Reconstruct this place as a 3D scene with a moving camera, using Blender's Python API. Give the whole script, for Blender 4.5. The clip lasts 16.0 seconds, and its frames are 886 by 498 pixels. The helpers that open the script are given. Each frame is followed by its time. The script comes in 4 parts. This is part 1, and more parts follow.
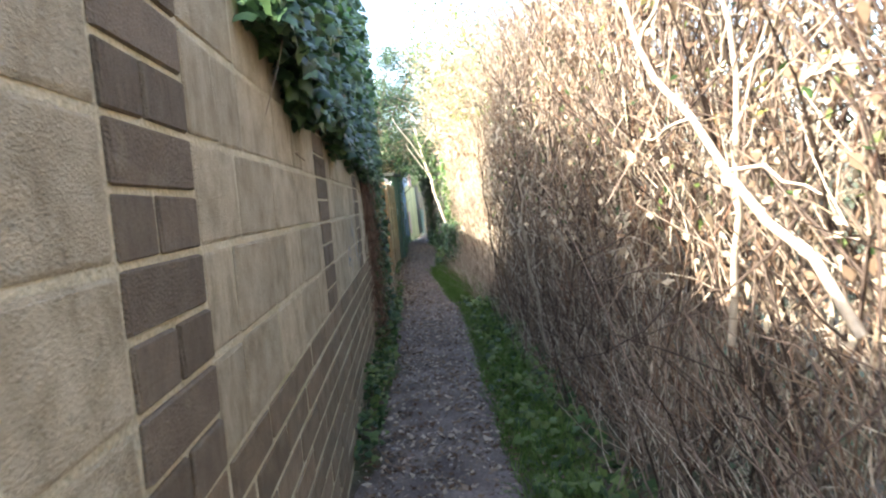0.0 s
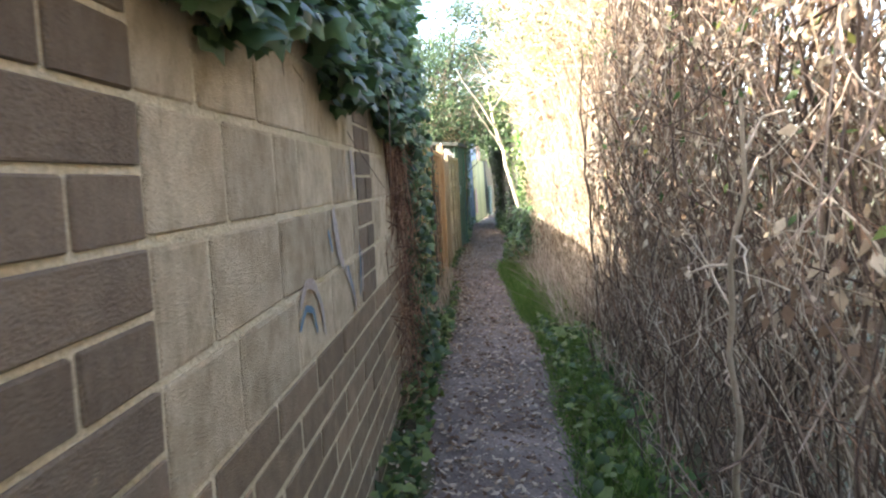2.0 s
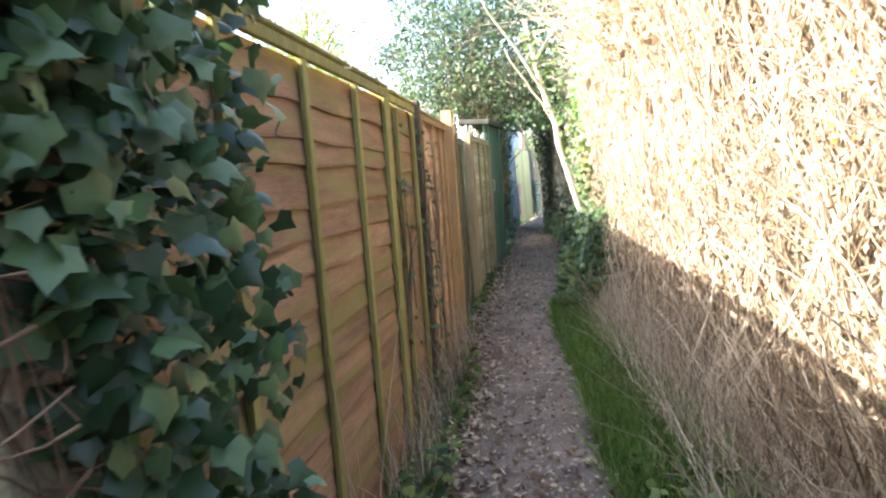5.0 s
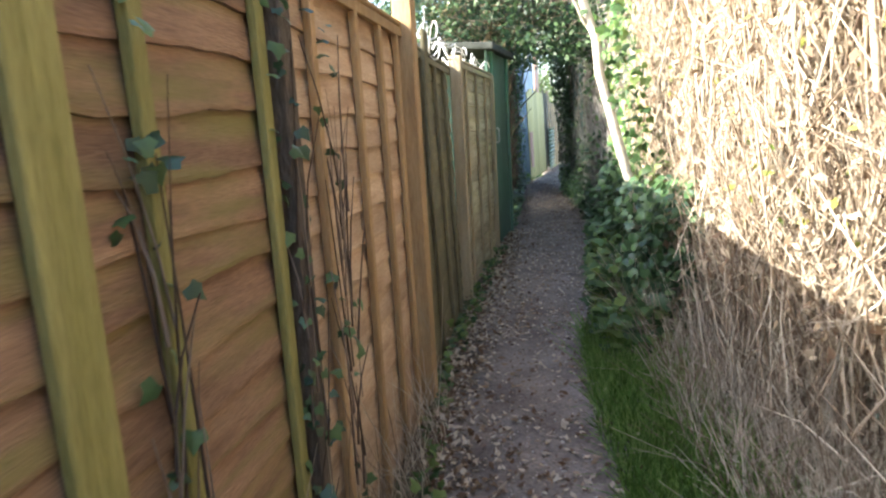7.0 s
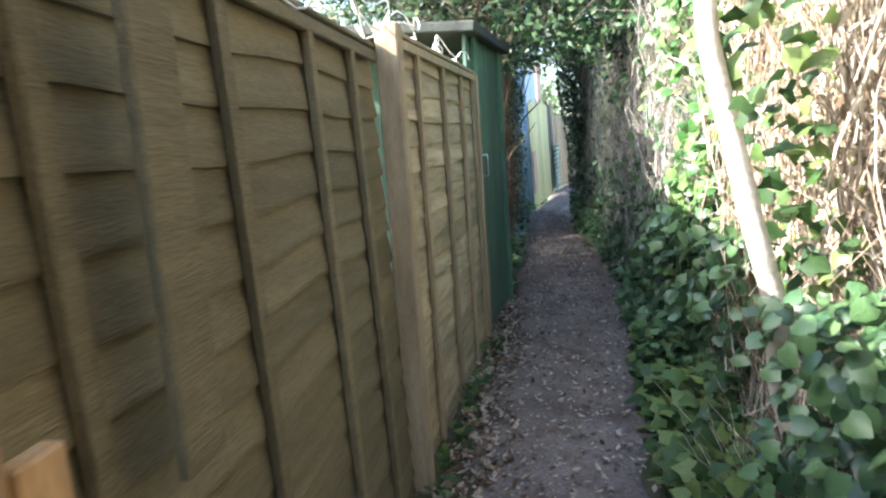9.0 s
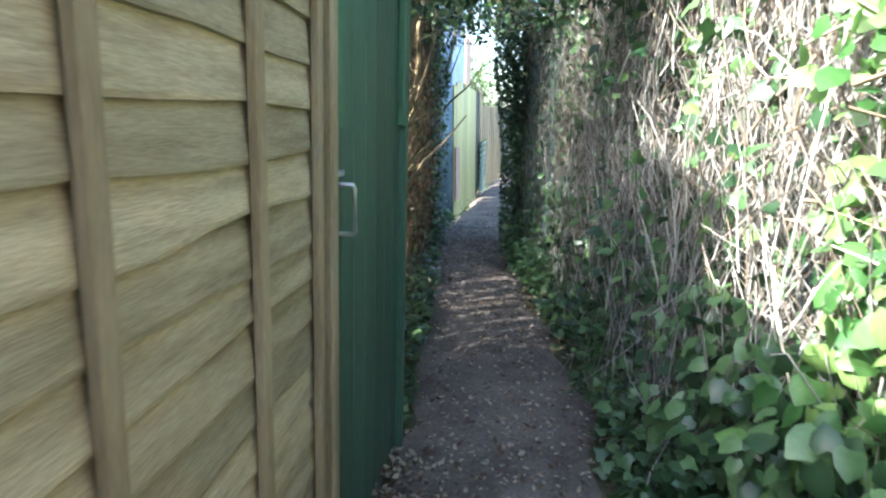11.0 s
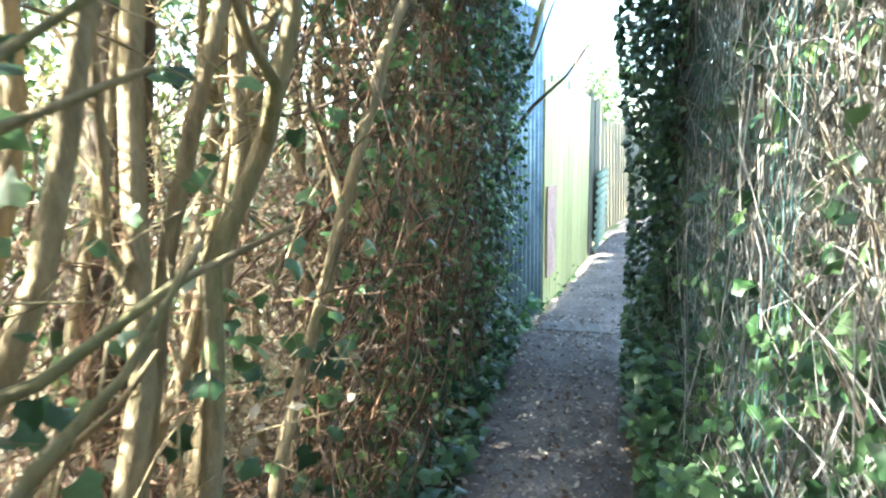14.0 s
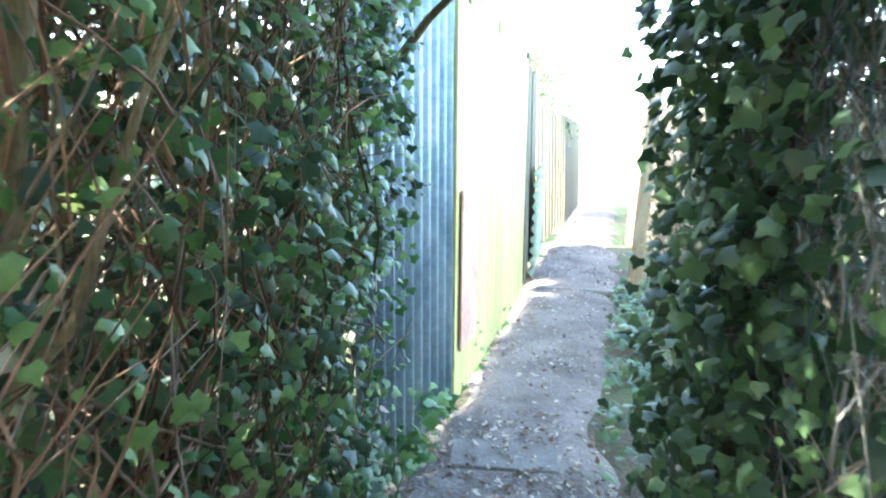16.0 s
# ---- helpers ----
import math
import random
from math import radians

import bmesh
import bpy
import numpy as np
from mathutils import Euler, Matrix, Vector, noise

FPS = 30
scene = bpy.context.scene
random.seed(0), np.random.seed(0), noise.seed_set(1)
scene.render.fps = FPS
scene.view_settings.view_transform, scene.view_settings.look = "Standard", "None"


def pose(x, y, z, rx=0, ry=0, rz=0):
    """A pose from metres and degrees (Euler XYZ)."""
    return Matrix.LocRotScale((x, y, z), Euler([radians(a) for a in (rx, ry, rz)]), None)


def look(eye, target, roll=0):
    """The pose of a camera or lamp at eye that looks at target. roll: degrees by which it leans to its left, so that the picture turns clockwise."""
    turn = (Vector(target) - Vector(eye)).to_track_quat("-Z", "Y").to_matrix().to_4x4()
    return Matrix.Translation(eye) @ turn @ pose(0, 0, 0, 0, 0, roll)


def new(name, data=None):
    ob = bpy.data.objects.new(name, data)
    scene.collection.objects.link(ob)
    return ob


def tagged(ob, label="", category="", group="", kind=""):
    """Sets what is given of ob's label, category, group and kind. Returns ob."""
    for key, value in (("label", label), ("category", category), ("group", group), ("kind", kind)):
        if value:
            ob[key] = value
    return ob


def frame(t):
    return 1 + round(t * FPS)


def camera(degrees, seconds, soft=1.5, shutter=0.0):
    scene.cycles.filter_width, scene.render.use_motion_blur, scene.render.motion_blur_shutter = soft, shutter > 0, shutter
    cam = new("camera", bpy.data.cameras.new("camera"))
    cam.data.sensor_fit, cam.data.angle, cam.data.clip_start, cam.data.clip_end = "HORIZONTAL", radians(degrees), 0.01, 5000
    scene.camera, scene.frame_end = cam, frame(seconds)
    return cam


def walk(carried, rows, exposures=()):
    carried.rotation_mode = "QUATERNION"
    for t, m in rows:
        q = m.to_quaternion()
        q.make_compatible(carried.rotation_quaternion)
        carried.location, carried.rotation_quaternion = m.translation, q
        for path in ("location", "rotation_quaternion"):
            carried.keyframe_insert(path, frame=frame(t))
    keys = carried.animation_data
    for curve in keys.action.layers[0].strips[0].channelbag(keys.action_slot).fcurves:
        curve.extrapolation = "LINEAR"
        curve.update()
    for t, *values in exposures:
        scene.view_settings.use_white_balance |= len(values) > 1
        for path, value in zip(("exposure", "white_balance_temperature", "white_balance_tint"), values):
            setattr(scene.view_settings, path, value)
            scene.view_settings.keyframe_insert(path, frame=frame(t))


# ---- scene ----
cam = camera(67.7, 16.0, soft=2.2, shutter=0.2)
PATH = [
    (0.0, (0.000, 0.000, 1.420), (-0.019, 4.987, 1.054), -5.2),
    (0.5, (-0.063, 0.621, 1.420), (-0.056, 5.616, 1.192), -2.8),
    (1.0, (-0.042, 1.327, 1.430), (-0.250, 6.313, 1.118), -5.0),
    (1.5, (-0.094, 1.949, 1.440), (-0.574, 6.910, 1.048), -2.0),
    (2.0, (-0.050, 2.635, 1.440), (-0.582, 7.576, 0.925), -2.83),
    (2.5, (-0.092, 3.224, 1.425), (-0.754, 8.135, 0.810), 0.78),
    (3.0, (-0.030, 3.877, 1.402), (-0.849, 8.750, 0.700), -3.56),
    (3.5, (-0.095, 4.485, 1.378), (-0.971, 9.364, 0.782), -2.39),
    (4.0, (-0.063, 5.158, 1.365), (-0.888, 10.065, 0.938), -6.05),
    (6.5, (-0.287, 8.291, 1.363), (-1.306, 13.111, 0.512), -1.00),
    (7.0, (-0.308, 8.944, 1.369), (-1.282, 13.762, 0.454), -3.29),
    (7.5, (-0.370, 9.555, 1.380), (-1.503, 14.375, 0.682), -3.79),
    (8.0, (-0.402, 10.166, 1.379), (-1.555, 14.984, 0.709), -3.20),
    (10.5, (-0.651, 13.610, 1.531), (-1.055, 18.473, 0.442), -1.96),
    (11.0, (-0.679, 14.289, 1.508), (-1.026, 19.184, 0.552), 1.59),
    (11.5, (-0.601, 15.023, 1.517), (-0.794, 19.934, 0.598), -0.93),
    (12.0, (-0.650, 15.687, 1.505), (-1.031, 20.604, 0.679), 2.01),
    (12.5, (-0.580, 16.419, 1.507), (-0.869, 21.336, 0.644), -1.07),
    (13.0, (-0.605, 17.065, 1.507), (-1.171, 21.959, 0.655), 3.15),
    (13.5, (-0.563, 17.763, 1.509), (-1.502, 22.596, 0.637), -1.98),
    (14.0, (-0.633, 18.392, 1.490), (-1.900, 23.162, 0.685), 0.93),
    (14.5, (-0.617, 19.095, 1.452), (-1.605, 23.932, 0.661), -0.49),
    (15.0, (-0.710, 19.711, 1.414), (-1.460, 24.586, 0.598), 0.50),
    (15.5, (-0.744, 20.363, 1.380), (-1.358, 25.255, 0.549), 1.53),
    (16.0, (-0.851, 20.962, 1.346), (-1.573, 25.845, 0.545), 2.07),
]
walk(cam, [(t, look(eye, target, roll)) for t, eye, target, roll in PATH],
     exposures=[(0.0, 2.85, 6500, 11), (1.5, 3.08, 6650, 13), (2.5, 3.3, 6850, 15), (4.0, 3.3, 6800, 14), (7.0, 2.85, 6350, 10), (8.0, 2.95, 6150, 10),
                (10.5, 2.95, 5850, 9), (11.5, 3.5, 5900, 1), (12.0, 3.95, 5850, -2), (12.5, 4.05, 5900, -2), (14.0, 4.15, 6050, 0), (15.0, 4.4, 6250, 2), (16.0, 4.7, 6300, 4)])

# ---- world, sun and sky ----
SUN_TO = Vector((1.0, 0.5, -0.73)).normalized()
world = bpy.data.worlds.new("sky")
world.use_nodes = True
scene.world = world
_nt = world.node_tree
_sky = _nt.nodes.new("ShaderNodeTexSky")
_sky.sky_type, _sky.sun_disc = "NISHITA", False
_sky.sun_elevation = math.asin(-SUN_TO.z)
_sky.sun_rotation = math.atan2(-SUN_TO.x, -SUN_TO.y)
_sky.air_density, _sky.dust_density, _sky.ozone_density = 1.0, 2.5, 0.8
_nt.nodes["Background"].inputs[1].default_value = 0.15
_nt.links.new(_sky.outputs[0], _nt.nodes["Background"].inputs[0])
sun = new("sun", bpy.data.lights.new("sun", "SUN"))
sun.data.energy, sun.data.angle, sun.data.color = 3.2, radians(0.55), (1.0, 0.93, 0.82)
sun.rotation_mode = "QUATERNION"
sun.rotation_quaternion = SUN_TO.to_track_quat("-Z", "Y")
sun.location = (-8, -4, 9)

rng = np.random.default_rng(7)


# ---- materials ----
def material(name, cols, scale=6.0, rough=0.85, bump=0.3, fine=60.0, vary=0.15, island=False, per_object=False,
             stretch=(1, 1, 1), translucent=0.0, metal=0.0, stain=None, stain_scale=1.2, spec=0.3, stain_lo=0.5):
    """Two or three tones in noise, fine grain as bump, random tone per piece, and stains with their own shape."""
    m = bpy.data.materials.new(name)
    m.use_nodes = True
    nt = m.node_tree
    N, K = nt.nodes, nt.links
    bsdf = N["Principled BSDF"]
    bsdf.inputs["Roughness"].default_value = rough
    bsdf.inputs["Metallic"].default_value = metal
    bsdf.inputs["Specular IOR Level"].default_value = spec
    geo = N.new("ShaderNodeTexCoord")
    mp = N.new("ShaderNodeMapping")
    mp.inputs["Scale"].default_value = stretch
    K.new(geo.outputs["Object"], mp.inputs[0])
    where = mp.outputs[0]
    info = None
    if island:
        info = N.new("ShaderNodeNewGeometry").outputs["Random Per Island"]
    elif per_object:
        info = N.new("ShaderNodeObjectInfo").outputs["Random"]
    if per_object:
        ad = N.new("ShaderNodeVectorMath")
        ad.operation = "ADD"
        sc = N.new("ShaderNodeVectorMath")
        sc.operation = "SCALE"
        sc.inputs[0].default_value = (37, 19, 53)
        K.new(info, sc.inputs["Scale"])
        K.new(where, ad.inputs[0])
        K.new(sc.outputs[0], ad.inputs[1])
        where = ad.outputs[0]
    n1 = N.new("ShaderNodeTexNoise")
    n1.inputs["Scale"].default_value, n1.inputs["Detail"].default_value, n1.inputs["Roughness"].default_value = scale, 5, 0.65
    K.new(where, n1.inputs["Vector"])
    n2 = N.new("ShaderNodeTexNoise")
    n2.inputs["Scale"].default_value, n2.inputs["Detail"].default_value = fine, 3
    K.new(where, n2.inputs["Vector"])
    ramp = N.new("ShaderNodeValToRGB")
    e = ramp.color_ramp.elements
    e[0].position, e[1].position = 0.32, 0.68
    e[0].color, e[1].color = (*cols[0], 1), (*cols[-1], 1)
    if len(cols) == 3:
        e.new(0.5).color = (*cols[1], 1)
    fac = n1.outputs[0]
    if island:
        mx = N.new("ShaderNodeMath")
        mx.operation = "MULTIPLY_ADD"
        mx.inputs[1].default_value = 0.9
        half = N.new("ShaderNodeMath")
        half.operation = "MULTIPLY_ADD"
        half.inputs[1].default_value, half.inputs[2].default_value = 0.3, -0.1
        K.new(fac, half.inputs[0])
        K.new(info, mx.inputs[0])
        K.new(half.outputs[0], mx.inputs[2])
        fac = mx.outputs[0]
    K.new(fac, ramp.inputs[0])
    hsv = N.new("ShaderNodeHueSaturation")
    K.new(ramp.outputs[0], hsv.inputs["Color"])
    grain = N.new("ShaderNodeMapRange")
    grain.inputs[3].default_value, grain.inputs[4].default_value = 1 - vary, 1 + vary
    grain.inputs[1].default_value, grain.inputs[2].default_value = 0.3, 0.7
    K.new(n2.outputs[0], grain.inputs[0])
    val = grain.outputs[0]
    if per_object:
        mr = N.new("ShaderNodeMapRange")
        mr.inputs[3].default_value, mr.inputs[4].default_value = 1 - 1.3 * vary, 1 + 1.3 * vary
        K.new(info, mr.inputs[0])
        mu = N.new("ShaderNodeMath")
        mu.operation = "MULTIPLY"
        K.new(mr.outputs[0], mu.inputs[0])
        K.new(val, mu.inputs[1])
        val = mu.outputs[0]
    K.new(val, hsv.inputs["Value"])
    col = hsv.outputs[0]
    if stain:
        n3 = N.new("ShaderNodeTexNoise")
        n3.inputs["Scale"].default_value, n3.inputs["Detail"].default_value = stain_scale, 4
        K.new(where, n3.inputs["Vector"])
        r3 = N.new("ShaderNodeMapRange")
        r3.inputs[1].default_value, r3.inputs[2].default_value, r3.inputs[4].default_value = stain_lo, stain_lo + 0.2, 0.8
        K.new(n3.outputs[0], r3.inputs[0])
        mix = N.new("ShaderNodeMix")
        mix.data_type = "RGBA"
        K.new(r3.outputs[0], mix.inputs["Factor"])
        K.new(col, mix.inputs["A"])
        mix.inputs["B"].default_value = (*stain, 1)
        col = mix.outputs["Result"]
    K.new(col, bsdf.inputs["Base Color"])
    if bump:
        bp = N.new("ShaderNodeBump")
        bp.inputs["Strength"].default_value, bp.inputs["Distance"].default_value = bump, 0.01
        su = N.new("ShaderNodeMath")
        su.operation = "ADD"
        K.new(n1.outputs[0], su.inputs[0])
        K.new(n2.outputs[0], su.inputs[1])
        K.new(su.outputs[0], bp.inputs["Height"])
        K.new(bp.outputs[0], bsdf.inputs["Normal"])
    if translucent:
        tr = N.new("ShaderNodeBsdfTranslucent")
        K.new(col, tr.inputs[0])
        ms = N.new("ShaderNodeMixShader")
        ms.inputs[0].default_value = translucent
        K.new(bsdf.outputs[0], ms.inputs[1])
        K.new(tr.outputs[0], ms.inputs[2])
        K.new(ms.outputs[0], N["Material Output"].inputs[0])
    return m


M_BLOCK = material("block", [(0.33, 0.27, 0.175), (0.46, 0.385, 0.26), (0.55, 0.47, 0.33)], 9, 0.92, 0.9, 190, 0.13, per_object=True, stretch=(0.11, 0.44, 0.21), stain=(0.17, 0.135, 0.09), stain_lo=0.63, stain_scale=42)
M_DARK = material("dark_block", [(0.15, 0.115, 0.08), (0.21, 0.165, 0.115)], 12, 0.92, 0.7, 170, 0.16, per_object=True, stretch=(0.11, 0.39, 0.1), stain=(0.26, 0.22, 0.15), stain_scale=9, stain_lo=0.62)
M_PLINTH = material("plinth_block", [(0.16, 0.12, 0.078), (0.25, 0.19, 0.125)], 12, 0.92, 0.7, 170, 0.16, per_object=True, stretch=(0.11, 0.39, 0.1), stain=(0.30, 0.25, 0.16), stain_scale=9, stain_lo=0.6)
M_MORTAR = material("mortar", [(0.46, 0.40, 0.26), (0.60, 0.53, 0.37)], 9, 0.95, 0.8, 90, 0.2, stain=(0.36, 0.34, 0.15), stain_lo=0.58, stain_scale=1.6)
M_BLUE = material("blue_paint", [(0.08, 0.16, 0.22), (0.16, 0.24, 0.30)], 8, 0.8, 0.4, 60, 0.25)
M_PALE = material("pale_paint", [(0.30, 0.265, 0.235), (0.42, 0.38, 0.345)], 8, 0.8, 0.4, 60, 0.25)
M_WOOD_NEW = material("new_larch", [(0.34, 0.225, 0.142), (0.46, 0.328, 0.215), (0.53, 0.40, 0.275)], 3, 0.75, 0.4, 40, 0.14, per_object=True, stretch=(6, 0.7, 6), stain=(0.26, 0.145, 0.08), stain_lo=0.62, stain_scale=2.2)
M_WOOD_OLD = material("mossy_larch", [(0.16, 0.092, 0.058), (0.24, 0.145, 0.088), (0.29, 0.19, 0.115)], 3, 0.8, 0.3, 40, 0.16, per_object=True, stretch=(6, 0.7, 6), stain=(0.19, 0.17, 0.055), stain_lo=0.47, stain_scale=2.0)
M_WOOD_OLIVE = material("olive_timber", [(0.115, 0.105, 0.062), (0.17, 0.152, 0.09)], 3, 0.85, 0.4, 40, 0.14, per_object=True, stretch=(6, 0.7, 6))
M_WOOD_GREY = material("weathered_timber", [(0.24, 0.20, 0.125), (0.37, 0.32, 0.21), (0.45, 0.39, 0.265)], 3, 0.85, 0.25, 40, 0.15, per_object=True, stretch=(6, 0.7, 6), stain=(0.12, 0.105, 0.045), stain_lo=0.58, stain_scale=2.2)
M_BATTEN_OLD = material("mossy_batten", [(0.19, 0.175, 0.055), (0.30, 0.27, 0.10)], 3, 0.85, 0.4, 40, 0.15, per_object=True, stretch=(6, 6, 0.7))
M_BATTEN_NEW = material("batten", [(0.30, 0.19, 0.09), (0.42, 0.29, 0.15)], 3, 0.8, 0.4, 40, 0.15, per_object=True, stretch=(6, 6, 0.7))
M_BATTEN_GREY = material("grey_batten", [(0.25, 0.20, 0.12), (0.38, 0.32, 0.21)], 3, 0.8, 0.4, 40, 0.15, per_object=True, stretch=(6, 6, 0.7))
M_GREEN = material("green_paint", [(0.045, 0.105, 0.070), (0.070, 0.140, 0.097)], 3, 0.45, 0.2, 30, 0.15, per_object=True, stretch=(5, 5, 0.6), stain=(0.085, 0.15, 0.11), stain_lo=0.60, spec=0.4)
M_GREEN_LIGHT = material("light_green_paint", [(0.06, 0.15, 0.085), (0.09, 0.20, 0.12)], 3, 0.5, 0.2, 30, 0.15, stretch=(5, 5, 0.6))
M_FELT = material("roof_felt", [(0.03, 0.035, 0.03), (0.06, 0.065, 0.055)], 6, 0.95, 0.5)
M_STEEL = material("galvanised_handle", [(0.55, 0.56, 0.56), (0.68, 0.69, 0.69)], 12, 0.35, 0.1, 60, 0.1, metal=0.7)
M_CORR = material("corrugated_steel", [(0.15, 0.21, 0.26), (0.28, 0.36, 0.42), (0.40, 0.47, 0.52)], 3, 0.5, 0.15, 40, 0.12, metal=0.35, stain=(0.14, 0.20, 0.25), stain_lo=0.6)
M_CORR_PALE = material("pale_sheeting", [(0.48, 0.53, 0.57), (0.60, 0.64, 0.67)], 3, 0.6, 0.15, 40, 0.08)
M_CORR_GREEN = material("green_sheeting", [(0.13, 0.17, 0.10), (0.21, 0.26, 0.17)], 4, 0.6, 0.15, 40, 0.12)
M_YELLOW = material("yellow_paint", [(0.50, 0.42, 0.15), (0.60, 0.52, 0.23)], 2.5, 0.6, 0.15, 30, 0.1, per_object=True, stretch=(3, 3, 0.8), stain=(0.56, 0.48, 0.24), stain_lo=0.55)
M_PINK = material("faded_red_paint", [(0.50, 0.26, 0.20), (0.64, 0.42, 0.32)], 4, 0.7, 0.2, 40, 0.15)
M_GREY_BOARD = material("pale_grey_board", [(0.085, 0.075, 0.05), (0.16, 0.145, 0.10)], 4, 0.85, 0.3, 40, 0.15, per_object=True, stretch=(6, 6, 0.7))
M_WIRE = material("pale_wire", [(0.6, 0.6, 0.57), (0.75, 0.75, 0.72)], 20, 0.5, 0.1, metal=0.2)
M_SOIL = material("soil", [(0.055, 0.043, 0.03), (0.095, 0.075, 0.052), (0.06, 0.065, 0.028)], 2.2, 0.95, 1.0, 40, 0.3, stain=(0.055, 0.095, 0.03), stain_lo=0.42, stain_scale=0.7)
M_PATH = material("trodden_dirt", [(0.10, 0.082, 0.072), (0.165, 0.138, 0.122), (0.22, 0.188, 0.167)], 2.6, 0.95, 0.9, 55, 0.28, stain=(0.09, 0.073, 0.06), stain_lo=0.55, stain_scale=5)
M_STONE = material("gravel", [(0.16, 0.14, 0.125), (0.28, 0.25, 0.225), (0.40, 0.37, 0.34)], 9, 0.9, 0.2, 60, 0.15, island=True)
M_SLAB = material("concrete_slab", [(0.13, 0.115, 0.10), (0.20, 0.18, 0.16)], 5, 0.9, 0.5)
M_LITTER = material("dead_leaf", [(0.10, 0.06, 0.035), (0.24, 0.17, 0.11), (0.42, 0.36, 0.28)], 8, 0.8, 0.1, 50, 0.15, island=True, translucent=0.15)
M_GRASS = material("grass", [(0.09, 0.19, 0.035), (0.15, 0.29, 0.06), (0.24, 0.37, 0.10)], 8, 0.7, 0.0, 50, 0.1, island=True, translucent=0.35)
M_STRAW = material("dry_stem", [(0.22, 0.168, 0.115), (0.38, 0.31, 0.225), (0.57, 0.50, 0.39)], 8, 0.85, 0.0, 50, 0.12, island=True)
M_TWIG = material("brown_twig", [(0.075, 0.053, 0.04), (0.15, 0.11, 0.085), (0.27, 0.21, 0.16)], 8, 0.9, 0.0, 50, 0.12, island=True)
M_GREYSTEM = material("grey_vine", [(0.16, 0.14, 0.12), (0.28, 0.26, 0.235), (0.42, 0.40, 0.37)], 8, 0.9, 0.0, 50, 0.12, island=True)
M_RUST = material("dead_creeper", [(0.10, 0.055, 0.035), (0.21, 0.115, 0.07), (0.32, 0.20, 0.13)], 8, 0.9, 0.0, 50, 0.15, island=True)
M_BARK = material("tan_bark", [(0.17, 0.125, 0.072), (0.28, 0.22, 0.13), (0.38, 0.31, 0.20)], 4, 0.9, 0.6, 50, 0.2, stretch=(3, 3, 0.8), stain=(0.17, 0.17, 0.07), stain_lo=0.56)
M_BARK_DARK = material("dark_bark", [(0.07, 0.055, 0.043), (0.13, 0.105, 0.08)], 4, 0.95, 0.8, 50, 0.2, stretch=(3, 3, 0.8))
M_BARK_PALE = material("pale_bark", [(0.46, 0.42, 0.34), (0.60, 0.56, 0.47)], 6, 0.85, 0.5, 50, 0.15)
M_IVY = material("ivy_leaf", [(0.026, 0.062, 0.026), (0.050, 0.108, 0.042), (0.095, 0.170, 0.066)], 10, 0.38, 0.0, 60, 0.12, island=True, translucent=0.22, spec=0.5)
# lighter ivy; on the ivy bank it carries the sunlit tone
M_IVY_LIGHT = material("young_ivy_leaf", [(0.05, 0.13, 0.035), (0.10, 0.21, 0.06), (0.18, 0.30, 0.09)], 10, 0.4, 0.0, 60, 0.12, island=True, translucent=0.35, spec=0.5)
M_LEAF = material("hedge_leaf", [(0.035, 0.075, 0.022), (0.065, 0.13, 0.035), (0.14, 0.20, 0.055)], 10, 0.5, 0.0, 60, 0.12, island=True, translucent=0.35, spec=0.4)
M_EVERGREEN = material("evergreen_leaf", [(0.016, 0.042, 0.016), (0.032, 0.074, 0.026), (0.065, 0.118, 0.040)], 10, 0.45, 0.0, 60, 0.12, island=True, translucent=0.2, spec=0.4)
M_LEAF_YEL = material("yellow_green_leaf", [(0.12, 0.17, 0.03), (0.22, 0.27, 0.05), (0.36, 0.38, 0.09)], 10, 0.5, 0.0, 60, 0.12, island=True, translucent=0.45)
M_LEAF_DRY = material("dry_leaf", [(0.20, 0.135, 0.085), (0.36, 0.28, 0.18), (0.55, 0.47, 0.34)], 10, 0.7, 0.0, 60, 0.12, island=True, translucent=0.3)
M_CHAIN = material("mesh_wire", [(0.05, 0.12, 0.12), (0.10, 0.19, 0.19)], 20, 0.6, 0.0)
M_RENDERED = material("house_render", [(0.70, 0.66, 0.58), (0.78, 0.74, 0.66)], 2, 0.9, 0.2)
M_TILE = material("roof_tile", [(0.20, 0.10, 0.07), (0.30, 0.16, 0.11)], 8, 0.9, 0.4)


# ---- mesh helpers ----
def fast(name, V, F, mat, parent=None, label="", smooth=False, kind=""):
    """One mesh object from arrays of vertices and of faces with one number of corners."""
    V = np.ascontiguousarray(V, dtype=np.float32).reshape(-1, 3)
    F = np.ascontiguousarray(F, dtype=np.int32)
    k = F.shape[1]
    me = bpy.data.meshes.new(name)
    me.vertices.add(len(V))
    me.vertices.foreach_set("co", V.ravel())
    me.loops.add(F.size)
    me.polygons.add(len(F))
    me.loops.foreach_set("vertex_index", F.ravel())
    me.polygons.foreach_set("loop_start", np.arange(0, F.size, k, dtype=np.int32))
    if smooth:
        me.polygons.foreach_set("use_smooth", np.ones(len(F), dtype=bool))
    me.update(calc_edges=True)
    me.materials.append(mat)
    ob = new(name, me)
    ob.parent = parent
    return tagged(ob, label, kind=kind)


def part(name, bm, mat, parent=None, label=""):
    me = bpy.data.meshes.new(name)
    bm.to_mesh(me)
    bm.free()
    me.materials.append(mat)
    ob = new(name, me)
    ob.parent = parent
    return tagged(ob, label)


